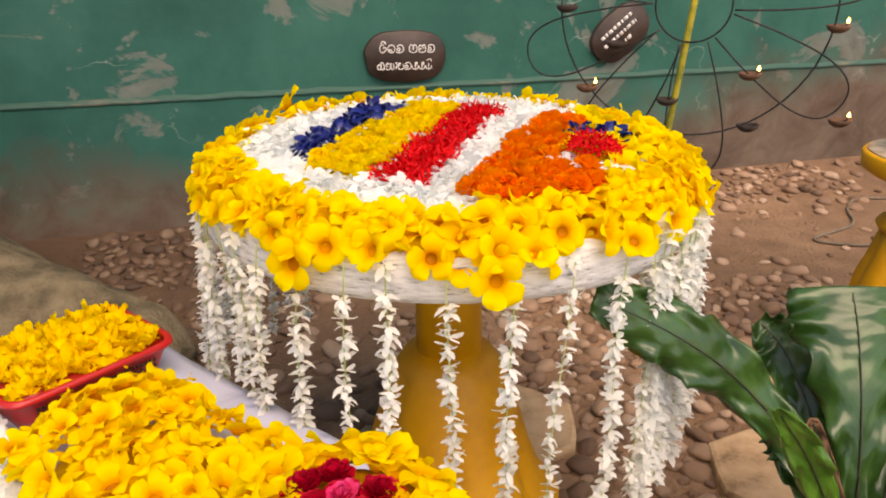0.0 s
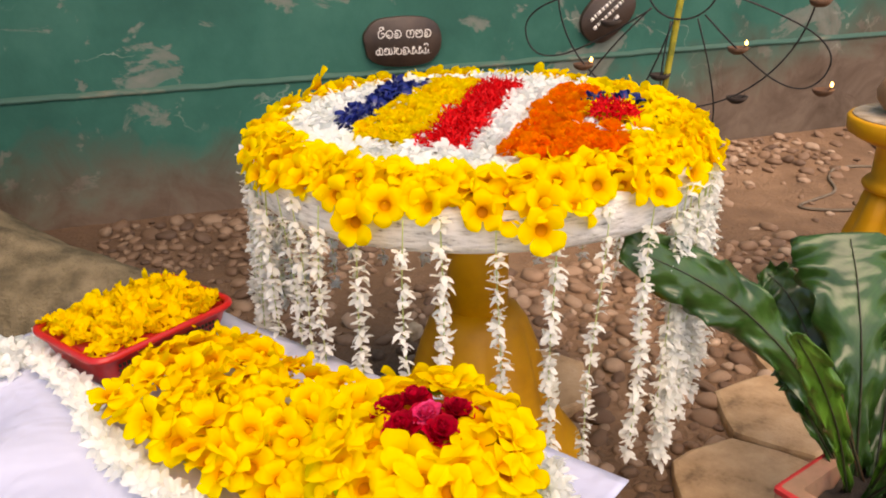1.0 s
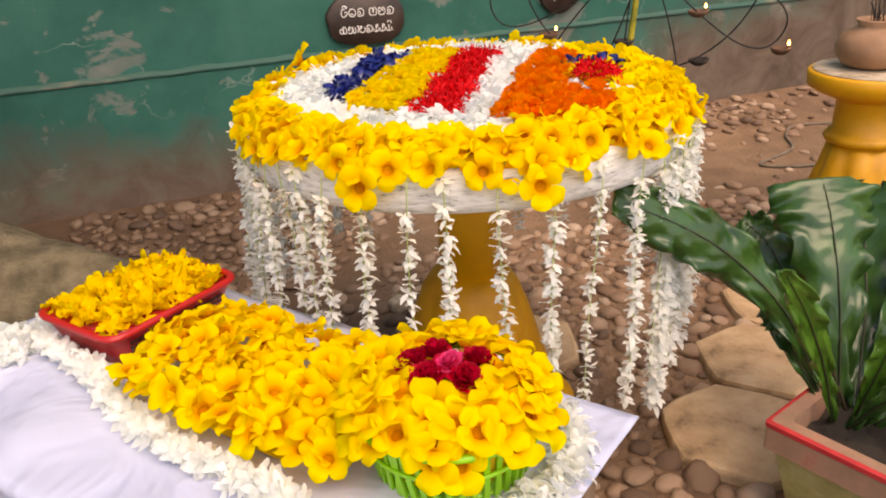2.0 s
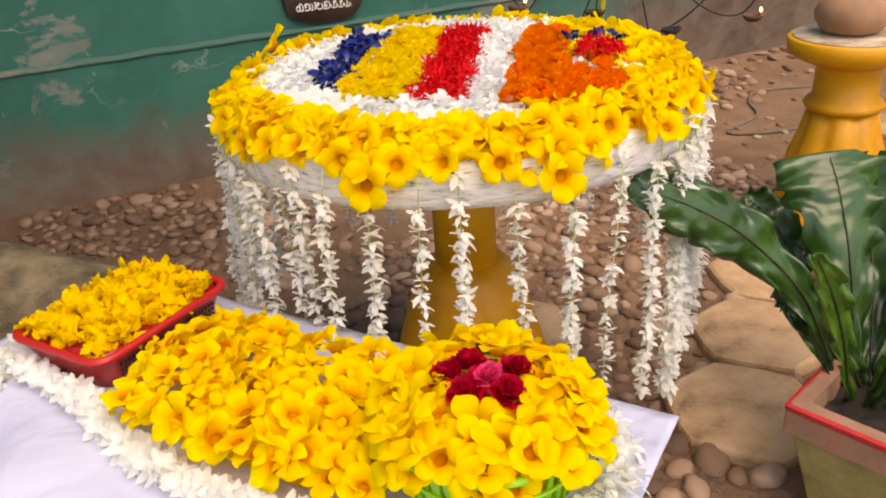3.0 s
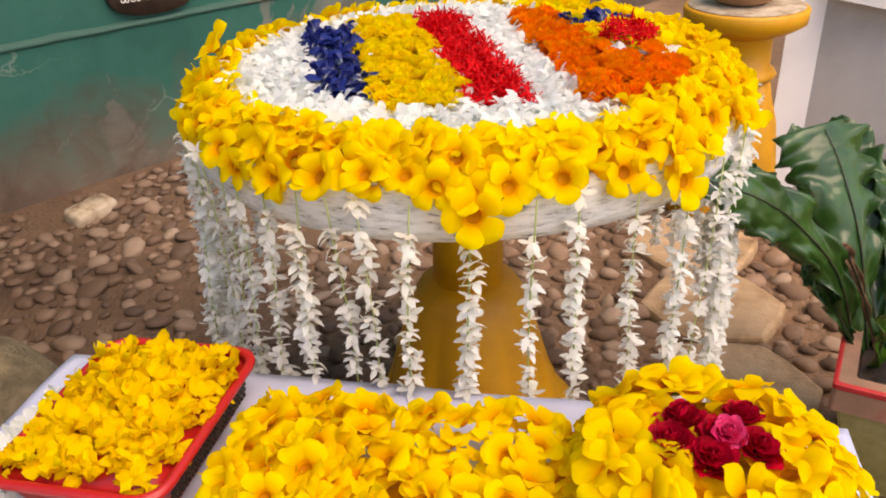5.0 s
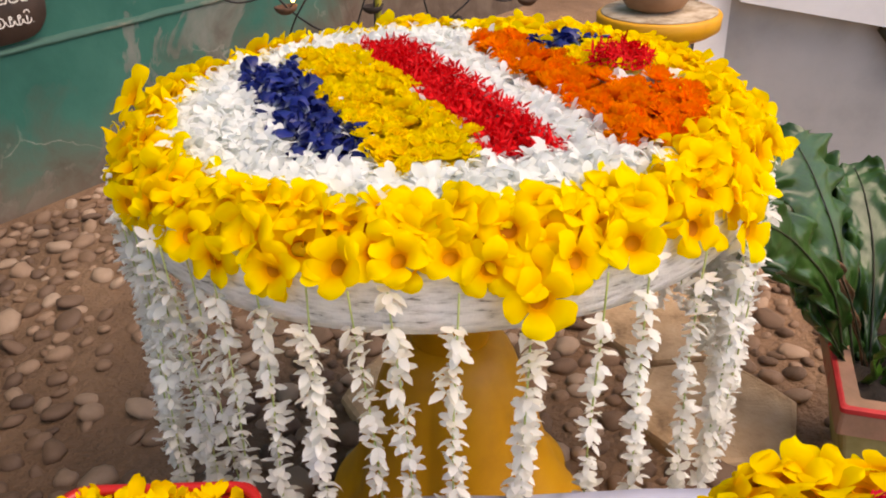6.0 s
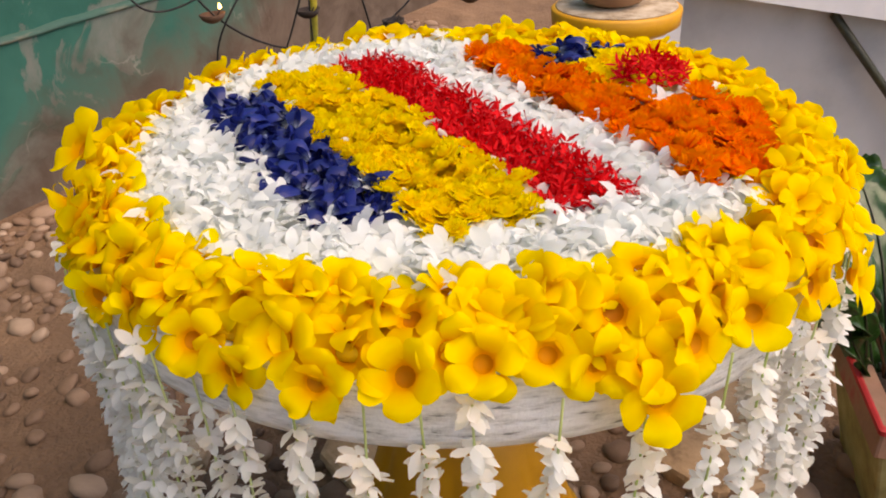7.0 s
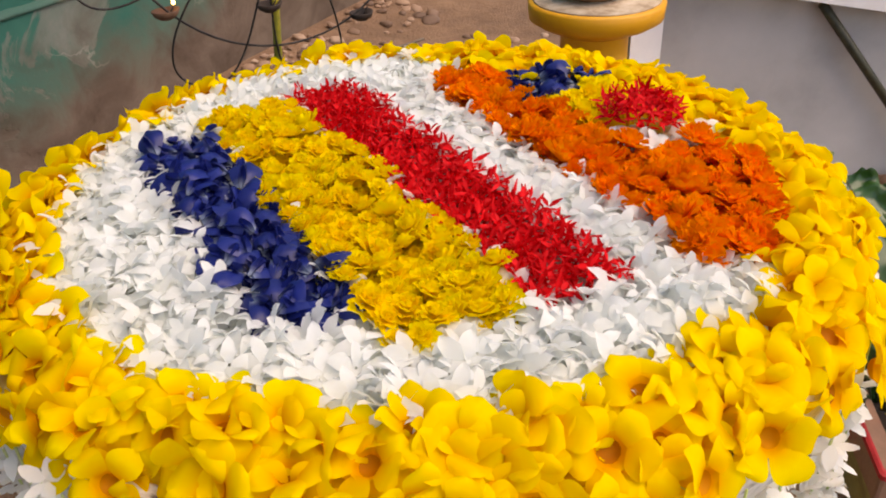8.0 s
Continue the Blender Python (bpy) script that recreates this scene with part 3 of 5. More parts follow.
part("underlay", lathe([(0.20, SLAB_TOP - 0.001), (0.335, SLAB_TOP + 0.004), (0.33, SLAB_TOP + 0.018), (0.01, SLAB_TOP + 0.020)], 64), M_PALE_BED, carpet)
part("rim_underlay", lathe([(0.385, 0.719), (0.392, 0.721), (0.388, 0.727), (0.375, 0.734), (0.355, 0.738), (0.335, 0.738), (0.33, 0.73)], 72, uneven, False), M_FOLIAGE_BED, carpet)


def carpet_spots(kinds, gap, lift, tilt, size, seed):
    """Places and poses of the flowers of one colour."""
    rng = random.Random(seed)
    for x, y in spread(lambda a, b: zone(a, b) in kinds, (-0.4, -0.4, 0.4, 0.4), gap, rng, 60000):
        n = (x * 0.25 + rng.gauss(0, tilt), y * 0.25 + rng.gauss(0, tilt), 1)
        u, v = uv(x, y)
        dome = 0.030 * max(0, 1 - ((v - DOT_V) ** 2 + (u - DOT_U) ** 2) / 0.046 ** 2) ** 0.5 if zone(x, y) == "dot" else 0.0
        if dome:
            dx, dy = UX * DOT_U + UY * DOT_V, UY * DOT_U - UX * DOT_V
            n = (9 * (x - dx) + rng.gauss(0, 0.3), 9 * (y - dy) + rng.gauss(0, 0.3), 0.6)
        yield x, y, facing((x, y, top_of(x, y) + lift + dome + rng.uniform(-0.004, 0.006)), n, rng.uniform(0, 6.3), rng.uniform(*size)), rng


def carpet_stuff(name, kinds, shapes, gap, material, lift, tilt, label, size=(0.85, 1.15), seed=1, keep=lambda x, y: True):
    g = Geo()
    for x, y, at, rng in carpet_spots(kinds, gap, lift, tilt, size, seed):
        if keep(x, y):
            g.merge(rng.choice(shapes), at)
    return tagged(part(name, g, material, carpet, label), kind="stuff")


def carpet_flowers(name, kinds, shapes, gap, material, lift, tilt, size=(0.85, 1.15), seed=1, keep=lambda x, y: True):
    meshes = [s.mesh(name, [material]) for s in shapes]
    for x, y, at, rng in carpet_spots(kinds, gap, lift, tilt, size, seed):
        pickd = rng.choice(meshes)
        if keep(x, y):
            part(name, pickd, None, carpet, at=at)


def front(x, y):
    return x * 0.6 + y * 0.8 < -0.20


carpet_flowers("white_blossom", ("white",), STARS, 0.0112, M_WHITE, 0.006, 0.75, seed=2, keep=front)
carpet_stuff("blossom_bed", ("white",), STARS, 0.0112, M_WHITE, 0.006, 0.75, "small white five-petalled blossoms packed close", seed=2, keep=lambda x, y: not front(x, y))
carpet_stuff("blossom_bed", ("white",), STARS, 0.0115, M_WHITE, -0.004, 0.35, "small white blossoms beneath", (1.0, 1.3), seed=12)
carpet_stuff("ixora_bed", ("red", "dot"), IXORA, 0.0070, M_RED, 0.012, 0.8, "spiky red ixora florets", seed=3)
carpet_stuff("ixora_bed", ("red", "dot"), IXORA, 0.0085, M_RED, 0.002, 0.3, "spiky red ixora florets", (1.1, 1.4), seed=13)
carpet_flowers("small_yellow_flower", ("yellow",), SMALL_YELLOW, 0.0175, M_YEL, 0.010, 0.42, (0.75, 1.2), seed=4)
carpet_stuff("yellow_petal_bed", ("yellow",), SMALL_YELLOW, 0.018, M_YEL, -0.006, 0.2, "yellow petals beneath", (1.1, 1.3), seed=14)
carpet_flowers("orange_marigold", ("orange",), MARIGOLD, 0.0215, M_ORANGE, 0.010, 0.42, (0.75, 1.2), seed=5)
carpet_stuff("marigold_bed", ("orange",), MARIGOLD, 0.021, M_ORANGE, -0.008, 0.2, "orange petals beneath", (1.1, 1.3), seed=15)
carpet_flowers("blue_flower", ("blue", "blue_mark"), PEA, 0.0122, M_BLUE, 0.012, 0.6, seed=6)
carpet_stuff("blue_petal_bed", ("blue", "blue_mark"), PEA, 0.0125, M_BLUE, 0.001, 0.3, "dark blue petals beneath", (1.0, 1.2), seed=16)


RIM = ((0.350, 0.746, 0.05), (0.359, 0.748, 0.25), (0.369, 0.746, 0.50), (0.382, 0.739, 0.80), (0.398, 0.726, 1.05), (0.411, 0.704, 1.25))


def on_rim(q):
    """Radius, height and lean of the rim of flowers, from its inner edge (0) over the shoulder to the hanging edge (1)."""
    k = min(int(q * 5), 4)
    f = q * 5 - k
    return [a + (b - a) * f for a, b in zip(RIM[k], RIM[k + 1])]


def yellow_rim():
    rng = random.Random(21)
    for gap, lift, tilt, low, high in ((0.030, -0.006, 0.40, 0.70, 0.88), (0.034, 0.003, 0.30, 0.70, 0.90)):
        for arc, q in spread(lambda a, b: True, (0, 0, 2 * math.pi * 0.38, 0.100), gap, rng, 9000):
            q = q / 0.100 * (0.90 + 0.10 * rng.random())
            r, z, lean = on_rim(q)
            a = arc / 0.38
            x, y = r * math.cos(a), r * math.sin(a)
            if zone(x, y) != "rim":
                continue
            n = Vector((math.cos(a) * math.sin(lean), math.sin(a) * math.sin(lean), math.cos(lean)))
            p = Vector((x, y, z + rng.uniform(-0.004, 0.004))) + n * lift
            n += Vector((rng.gauss(0, tilt), rng.gauss(0, tilt), rng.gauss(0, tilt)))
            part("yellow_flower", rng.choice(ALLA), None, carpet, at=facing(p, n, rng.uniform(0, 6.3), rng.uniform(low, high)))
    for x, y in spread(lambda a, b: zone(a, b) == "rim" and math.hypot(a, b) < 0.346, (-0.4, -0.4, 0.4, 0.4), 0.034, rng, 6000):
        part("yellow_flower", rng.choice(ALLA), None, carpet, at=facing((x, y, 0.752), (rng.gauss(0, 0.35), rng.gauss(0, 0.35), 1), rng.uniform(0, 6.3), rng.uniform(0.7, 0.95)))
    # the one big bloom that stands up at the edge, and the two that droop over the slab
    part("yellow_flower", ALLA[0], None, carpet, at=facing((-0.250, 0.300, 0.764), (-0.6, 0.2, 0.6), 0.4, 1.1))
    for x, y, z in ((-0.274, -0.322, 0.694), (-0.037, -0.421, 0.690)):
        part("yellow_flower", ALLA[0], None, carpet, at=facing((x, y, z), (x * 2.2, y * 2.2, 0.25), 0.7, 0.98))


yellow_rim()

# ---- hanging garlands ----
GARLAND_AT = (-174, -167, -160, -153, -148, -140, -131, -121, -113, -103, -92, -81, -69, -60, -55, -51, -47, -43, -38, -33, -27, -20, -13, -4, 8, 22, 36, 50, 64, 78, 92, 106, 118, 126, 133, 139, 145, 150, 155, 160, 164, 168, 172, 176, 180)


def garland(angle, length, rng, head, thick=1.0):
    a = radians(angle)
    r = SLAB_R + 0.010
    ob = thing("hanging_garland", "string of small white blossoms hanging from the table's rim", "garland", pose(CX + r * math.cos(a), CY + r * math.sin(a), 0.705), "garlands round the table")
    lean, sway = rng.gauss(0, 0.010), rng.uniform(0, 6.3)
    bend = lambda d: Vector((lean * d / 0.35 + 0.004 * math.sin(d * 14 + sway), 0.010 * d + 0.004 * math.cos(d * 11 + sway), -d))
    cord = tube([bend(0.03 * k) for k in range(int(length / 0.03) + 1)], 0.0011, 5)
    part("cord", cord, M_STEM, ob)
    d = 0.0 if head else rng.uniform(0.035, 0.055)
    first = True
    while d < length:
        s = rng.uniform(0.85, 1.15) * thick
        part("blossom", rng.choice(PIECES), None, ob, at=Matrix.Translation(bend(d) + Vector((rng.gauss(0, 0.002), rng.gauss(0, 0.002), 0))) @ Euler((rng.gauss(0, 0.25), rng.gauss(0, 0.25), rng.uniform(0, 6.3))).to_matrix().to_4x4() @ Matrix.Scale(s, 4))
        d += rng.uniform(0.016, 0.024) / thick ** 2 if not (first and head) else 0.04
        first = False
    return ob


rng = random.Random(31)
for k, ang in enumerate(GARLAND_AT):
    garland(ang + rng.uniform(-0.4, 0.4), rng.uniform(0.36, 0.42) + (0.06 if -125 < ang < -50 else 0), rng, ang in (-148, -113, -81, -55, 8, 92, 145, 160, 172), rng.uniform(0.86, 1.02))
for ang, length in ((-57, 0.50), (-46, 0.40), (-40, 0.36)):
    garland(ang, length, rng, True, 1.3)

# ---- low table with the sheet ----
LOW = Matrix(((0.614, 0.789, 0, -0.154), (-0.789, 0.614, 0, 1.429), (0, 0, 1, 0), (0, 0, 0, 1)))
CLOTH_Z = 0.44


def on_low(a, n, z=CLOTH_Z):
    return LOW @ Vector((a, -n, z))


def build_low_table():
    ob = thing("low_table", "low wooden table hidden under a white sheet", "table", LOW)
    part("tabletop", box(0.01, -0.485, 0.405, 0.965, -0.012, 0.430, 0.004), M_WOOD, ob)
    for a in (0.04, 0.90):
        for n in (0.44, 0.05):
            part("leg", box(a, -n - 0.02, -0.01, a + 0.045, -n + 0.02, 0.405, 0.003), M_WOOD, ob)
    # the sheet: flat on top, falling in soft folds in front and at the end
    na, nn, vs = 90, 60, []
    for i in range(na):
        for j in range(nn):
            a = -0.005 + 0.99 * i / (na - 1)
            s = -0.008 + 0.86 * j / (nn - 1)
            flat = min(s, 0.50)
            drop = max(0.0, s - 0.50)
            fold = 0.030 * math.sin(a * 17 + 1.5 * noise.noise((a * 3, 0, 0))) * min(1, drop / 0.12)
            z = CLOTH_Z - drop * 0.97 + 0.005 * noise.noise((a * 5, s * 5, 0)) + 0.0025 * noise.noise((a * 14 + s * 9, s * 13, 4))
            end = max(0.0, a - 1.0)
            vs.append((a - 0.1 * end, -(flat + fold + 0.09 * drop), z - 0.9 * end))
    g = Geo()
    g.add(vs, [(f[0], f[3], f[2], f[1]) for f in grid_faces(na, nn)])
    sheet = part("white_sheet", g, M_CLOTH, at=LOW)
    tagged(sheet, "white satin sheet draped over a low table", "tablecloth")
    sheet.modifiers.new("thickness", "SOLIDIFY").thickness = 0.002
    return ob


build_low_table()


def rounded(x0, y0, x1, y1, r, seg=6):
    out = []
    for cx, cy, a0 in ((x1 - r, y1 - r, 0), (x0 + r, y1 - r, 90), (x0 + r, y0 + r, 180), (x1 - r, y0 + r, 270)):
        for k in range(seg + 1):
            a = radians(a0 + 90 * k / seg)
            out.append((cx + r * math.cos(a), cy + r * math.sin(a)))
    return out


def loops(rings, closed=True):
    """A skin over rings of equal count; the last one is closed if asked."""
    n = len(rings[0])
    g = Geo()
    g.add([p for r in rings for p in r], grid_faces(len(rings), n, True) + ([tuple(range((len(rings) - 1) * n, len(rings) * n))] if closed else []))
    return g


def tray():
    """Red basket tray: rolled rim, sloping sides with a pierced band."""
    ob = thing("plastic_tray", "shallow red plastic basket tray full of folded yellow flowers", "tray", LOW @ pose(0.195, -0.153, CLOTH_Z + 0.003))
    def ring(grow, z):
        return [(x, y, z) for x, y in rounded(-0.088 - grow, -0.115 - grow, 0.088 + grow, 0.115 + grow, 0.026)]
    body = loops([ring(0.006, 0.058), ring(0.012, 0.062), ring(0.013, 0.056), ring(0.004, 0.048), ring(-0.004, 0.022), ring(-0.010, 0.0), ring(-0.013, 0.003), ring(-0.004, 0.040), ring(0.001, 0.055)][::1])
    part("body", body, M_REDPLASTIC, ob, "red plastic with a rolled rim")
    rim = [(x, y, 0.058) for x, y in rounded(-0.097, -0.124, 0.097, 0.124, 0.03)]
    part("rim", tube(rim, 0.006, 8, True), M_REDPLASTIC, ob)
    for side in (-1, 1):
        holes = Geo()
        for k in range(26):
            y = -0.088 + 0.176 * k / 25
            for q in range(3):
                z = 0.018 + 0.009 * q
                x = side * (0.0855 + 0.16 * z)
                holes.merge(box(x - 0.0012, y - 0.002, z, x + 0.0012, y + 0.002, z + 0.005))
        tagged(part("pierced_band", holes, M_SOIL, ob), kind="stuff")
    rng = random.Random(41)
    heap = lathe([(0.10, 0.03), (0.09, 0.05), (0.05, 0.062), (0.01, 0.068)], 24)
    for v in heap.v:
        v.x, v.y = v.x * 0.82, v.y * 1.08
    flowers = thing("flower_heap", "heap of folded yellow trumpet flowers in a tray", "flowers", LOW @ pose(0.195, -0.153, CLOTH_Z))
    part("underlay", heap, M_FOLIAGE_BED, flowers)
    for layer in (0, 1):
        for x, y in spread(lambda a, b: True, (-0.082, -0.108, 0.082, 0.108), 0.019 + 0.005 * layer, rng, 2500):
            z = 0.058 + 0.026 * math.exp(-(x / 0.07) ** 2 - (y / 0.10) ** 2) + 0.009 * layer
            part("folded_flower", rng.choice(CRUMPLED), None, flowers, at=facing((x, y, z), (rng.gauss(0, 0.45), rng.gauss(0, 0.45), 1), rng.uniform(0, 6.3), rng.uniform(0.65, 0.85)))


tray()


def mound():
    ob = thing("flower_mound", "thick bed of yellow trumpet flowers on the sheet", "flowers", LOW @ pose(0, 0, CLOTH_Z + 0.003))
    base = loops([[(x, y, z) for x, y in rounded(0.33 + s, -0.335 + s, 0.72 - s, -0.095 - s, 0.05)] for s, z in ((0.040, 0.0), (0.050, 0.02), (0.07, 0.034))])
    part("underlay", base, M_FOLIAGE_BED, ob)
    rng = random.Random(51)
    for layer in (0, 1):
        for x, y in spread(lambda a, b: a > 0.325 + 0.55 * max(0, -b - 0.22), (0.31, -0.318, 0.735, -0.096), 0.029 + 0.006 * layer, rng, 4000):
            z = 0.034 + 0.024 * math.exp(-((x - 0.5) / 0.2) ** 4 - ((y + 0.22) / 0.12) ** 4) + 0.010 * layer
            lean = ((x - 0.52) * 1.6, (y + 0.24) * 3.4 - 0.15)
            part("yellow_flower", rng.choice(ALLA + CRUMPLED[:2]), None, ob, at=facing((x, y, z), (lean[0] + rng.gauss(0, 0.34), lean[1] + rng.gauss(0, 0.34), 1), rng.uniform(0, 6.3), rng.uniform(0.70, 0.92)))


mound()


def basket():
    place = LOW @ pose(0.813, -0.172, CLOTH_Z + 0.003)
    ob = thing("plastic_basket", "lime green plastic basket under yellow flowers", "basket", place)
    R, H = 0.118, 0.080
    part("floor", lathe([(0.095, 0.0), (0.095, 0.004), (0.02, 0.004)], 32), M_GREENPLASTIC, ob)
    part("rim", tube([(R * math.cos(k * math.pi / 24), R * math.sin(k * math.pi / 24), H) for k in range(48)], 0.005, 8, True), M_GREENPLASTIC, ob)
    part("band", tube([((R - 0.012) * math.cos(k * math.pi / 24), (R - 0.012) * math.sin(k * math.pi / 24), H * 0.5) for k in range(48)], 0.003, 6, True), M_GREENPLASTIC, ob)
    slat = box(0.0935, -0.0035, 0.0, 0.097, 0.0035, 0.082).mesh("slat", [M_GREENPLASTIC], False)
    for k in range(44):
        part("slat", slat, None, ob, at=Matrix.Rotation(2 * math.pi * k / 44, 4, "Z") @ Matrix.Translation((0.0, 0, 0)) @ Matrix.Shear("XY", 4, (0.30, 0.0)))
    fl = thing("flower_bowl", "dome of yellow trumpet flowers round crimson roses", "flowers", place)
    part("underlay", lathe([(0.095, 0.02), (0.106, 0.076), (0.07, 0.096), (0.01, 0.102)], 32), M_FOLIAGE_BED, fl)
    rng = random.Random(61)
    for r, z, out, count in ((0.066, 0.112, 0.25, 10), (0.090, 0.106, 0.5, 15), (0.106, 0.096, 0.8, 17), (0.117, 0.076, 1.5, 15)):
        for k in range(count):
            a = 2 * math.pi * (k + rng.uniform(-0.3, 0.3)) / count
            x, y = r * math.cos(a), r * math.sin(a)
            part("yellow_flower", rng.choice(ALLA), None, fl, at=facing((x, y, z + rng.uniform(-0.006, 0.008)), (x / r * out + rng.gauss(0, 0.25), y / r * out + rng.gauss(0, 0.25), 1), rng.uniform(0, 6.3), rng.uniform(0.80, 1.02)))
    dark = [q.mesh("rose", [M_ROSE]) for q in ROSES]
    for x, y in ((-0.026, 0.016), (0.020, 0.024), (-0.006, -0.026), (-0.034, -0.012), (0.028, -0.010), (0.0, 0.0)):
        part("rose", rng.choice(dark), None, fl, "dark crimson rose", at=facing((x * 1.15, y * 1.15, 0.116), (x * 9, y * 9, 1), rng.uniform(0, 6.3), 0.74))
    part("rose", ROSES[0].mesh("rose", [M_PINK]), None, fl, "bright pink carnation head", at=facing((0.008, -0.006, 0.128), (-0.1, -0.3, 1), 0.5, 0.56))


basket()


def sheet_garland(path, rng, width=0.012):
    """A thick white garland lying on the sheet."""
    pts = [on_low(a, n, CLOTH_Z + 0.016) for a, n in path]
    o = pts[0].copy()
    o.z = CLOTH_Z
    ob = thing("lying_garland", "thick rope of creamy white blossoms lying on the sheet", "garland", Matrix.Translation(o), "garlands on the sheet")
    line = spline([p - o for p in pts], 14)
    part("cord", tube(line, 0.0015, 5), M_STEM, ob)
    for p, q in zip(line, line[1:]):
        d = (q - p).normalized()
        for _ in range(2):
            at = facing(p + Vector((rng.gauss(0, width * 0.6), rng.gauss(0, width * 0.6), rng.uniform(-0.004, 0.010))), d + Vector((rng.gauss(0, 0.5), rng.gauss(0, 0.5), rng.uniform(0.2, 1.0))), rng.uniform(0, 6.3), rng.uniform(1.0, 1.3))
            part("blossom", rng.choice(PIECES), None, ob, at=at)


rng = random.Random(71)
sheet_garland([(0.055, 0.10), (0.05, 0.20), (0.085, 0.265), (0.17, 0.288), (0.28, 0.300), (0.36, 0.330), (0.48, 0.352), (0.62, 0.354), (0.72, 0.352)], rng, 0.009)
sheet_garland([(0.72, 0.405), (0.81, 0.392), (0.90, 0.345), (0.952, 0.25), (0.958, 0.17), (0.938, 0.09), (0.89, 0.03)], rng, 0.018)
sheet_garland([(0.05, 0.30), (0.10, 0.33), (0.02, 0.26)], rng, 0.02)

# ---- potted fern ----
PL = Matrix(((0.936, -0.352, 0, 0.904), (0.352, 0.936, 0, 0.510), (0, 0, 1, 0), (0, 0, 0, 1)))


def planter():
    ob = thing("planter", "square cement planter, mossy cream sides and faded red rim", "planter", PL)
    def ring(inset, z):
        return [(x, y, z) for x, y in rounded(inset, inset, 0.31 - inset, 0.31 - inset, 0.006, 2)]
    part("body", loops([ring(0.05, -0.005), ring(0.05, 0.0), ring(0.012, 0.183)]), M_PLANTER, ob, smooth=False)
    part("rim", loops([ring(0.010, 0.183), ring(0.0, 0.187), ring(0.0, 0.236), ring(0.004, 0.240), ring(0.030, 0.240), ring(0.036, 0.19), ring(0.04, 0.186)]), M_PLANTER_RIM, ob, "faded red rim", smooth=False)
    part("painted_line", loops([ring(-0.001, 0.230), ring(-0.0015, 0.232), ring(-0.0015, 0.239), ring(0.003, 0.2415), ring(0.006, 0.2415)], False), M_REDLINE, ob, "bright red painted edge", smooth=False)
    n, vs = 24, []
    for i in range(n):
        for j in range(n):
            x, y = 0.036 + 0.238 * i / (n - 1), 0.036 + 0.238 * j / (n - 1)
            vs.append((x, y, 0.205 + 0.014 * noise.noise((x * 30, y * 30, 0)) + 0.01 * noise.noise((x * 11, y * 11, 3))))
    g = Geo()
    g.add(vs, [(f[0], f[3], f[2], f[1]) for f in grid_faces(n, n)])
    part("soil", g, M_SOIL, ob)


planter()


def frond(parent, pts, width, face, material, seed, wavy=0.012, tip=0.25, fold=0.1, full=0.55):
    """A strap leaf along pts, its surface turned towards face, with rippled margins and a dark midrib."""
    line = spline(pts, 22)
    n, cols, vs = len(line), 15, []
    for i, p in enumerate(line):
        t = i / (n - 1)
        d = (line[min(i + 1, n - 1)] - line[max(i - 1, 0)]).normalized()
        side = d.cross(Vector(face)).normalized()
        up = side.cross(d).normalized()
        w = width * (0.16 + 0.84 * min(1, t / full) ** 1.2) * (1 if t < 0.7 else 1 - (1 - tip) * ((t - 0.7) / 0.3) ** 2.2)
        for j in range(cols):
            s = 2 * j / (cols - 1) - 1
            q = t + 0.10 * noise.noise((4 * t, 3 * s, seed + 7))
            ripple = wavy * abs(s) ** 2 * math.sin(33 * q + seed + 2.4 * (s > 0)) + 0.8 * wavy * s * s * noise.noise((7 * t, 2 * s, seed)) + 0.06 * wavy * math.sin(80 * q - 14 * abs(s))
            edge = 1 + (0.16 * noise.noise((13 * t, 5 * (s > 0), seed * 2)) - 0.10 * abs(math.sin(21 * q + seed + 1.3 * (s > 0))) ** 6) * abs(s) ** 2
            vs.append(p + side * (s * w / 2 * edge) + up * (fold * w * s * s + ripple))
    g = Geo()
    g.add(vs, grid_faces(n, cols))
    ob = part("leaf", g, material, parent)
    layer = ob.data.uv_layers.new(name="along")
    for loop in ob.data.loops:
        i, j = divmod(loop.vertex_index, cols)
        s = abs(2 * j / (cols - 1) - 1)
        layer.data[loop.index].uv = (i / (n - 1) * 1.2 - 0.28 * s, s)
    ob.modifiers.new("thickness", "SOLIDIFY").thickness = 0.0012
    rib = [p + (Vector(face).normalized() * 0.0018) for p in line[: int(n * 0.97)]]
    part("midrib", tube(rib, [0.0024 * (1 - 0.75 * k / n) for k in range(len(rib))], 6), M_RIB, ob)
    return ob


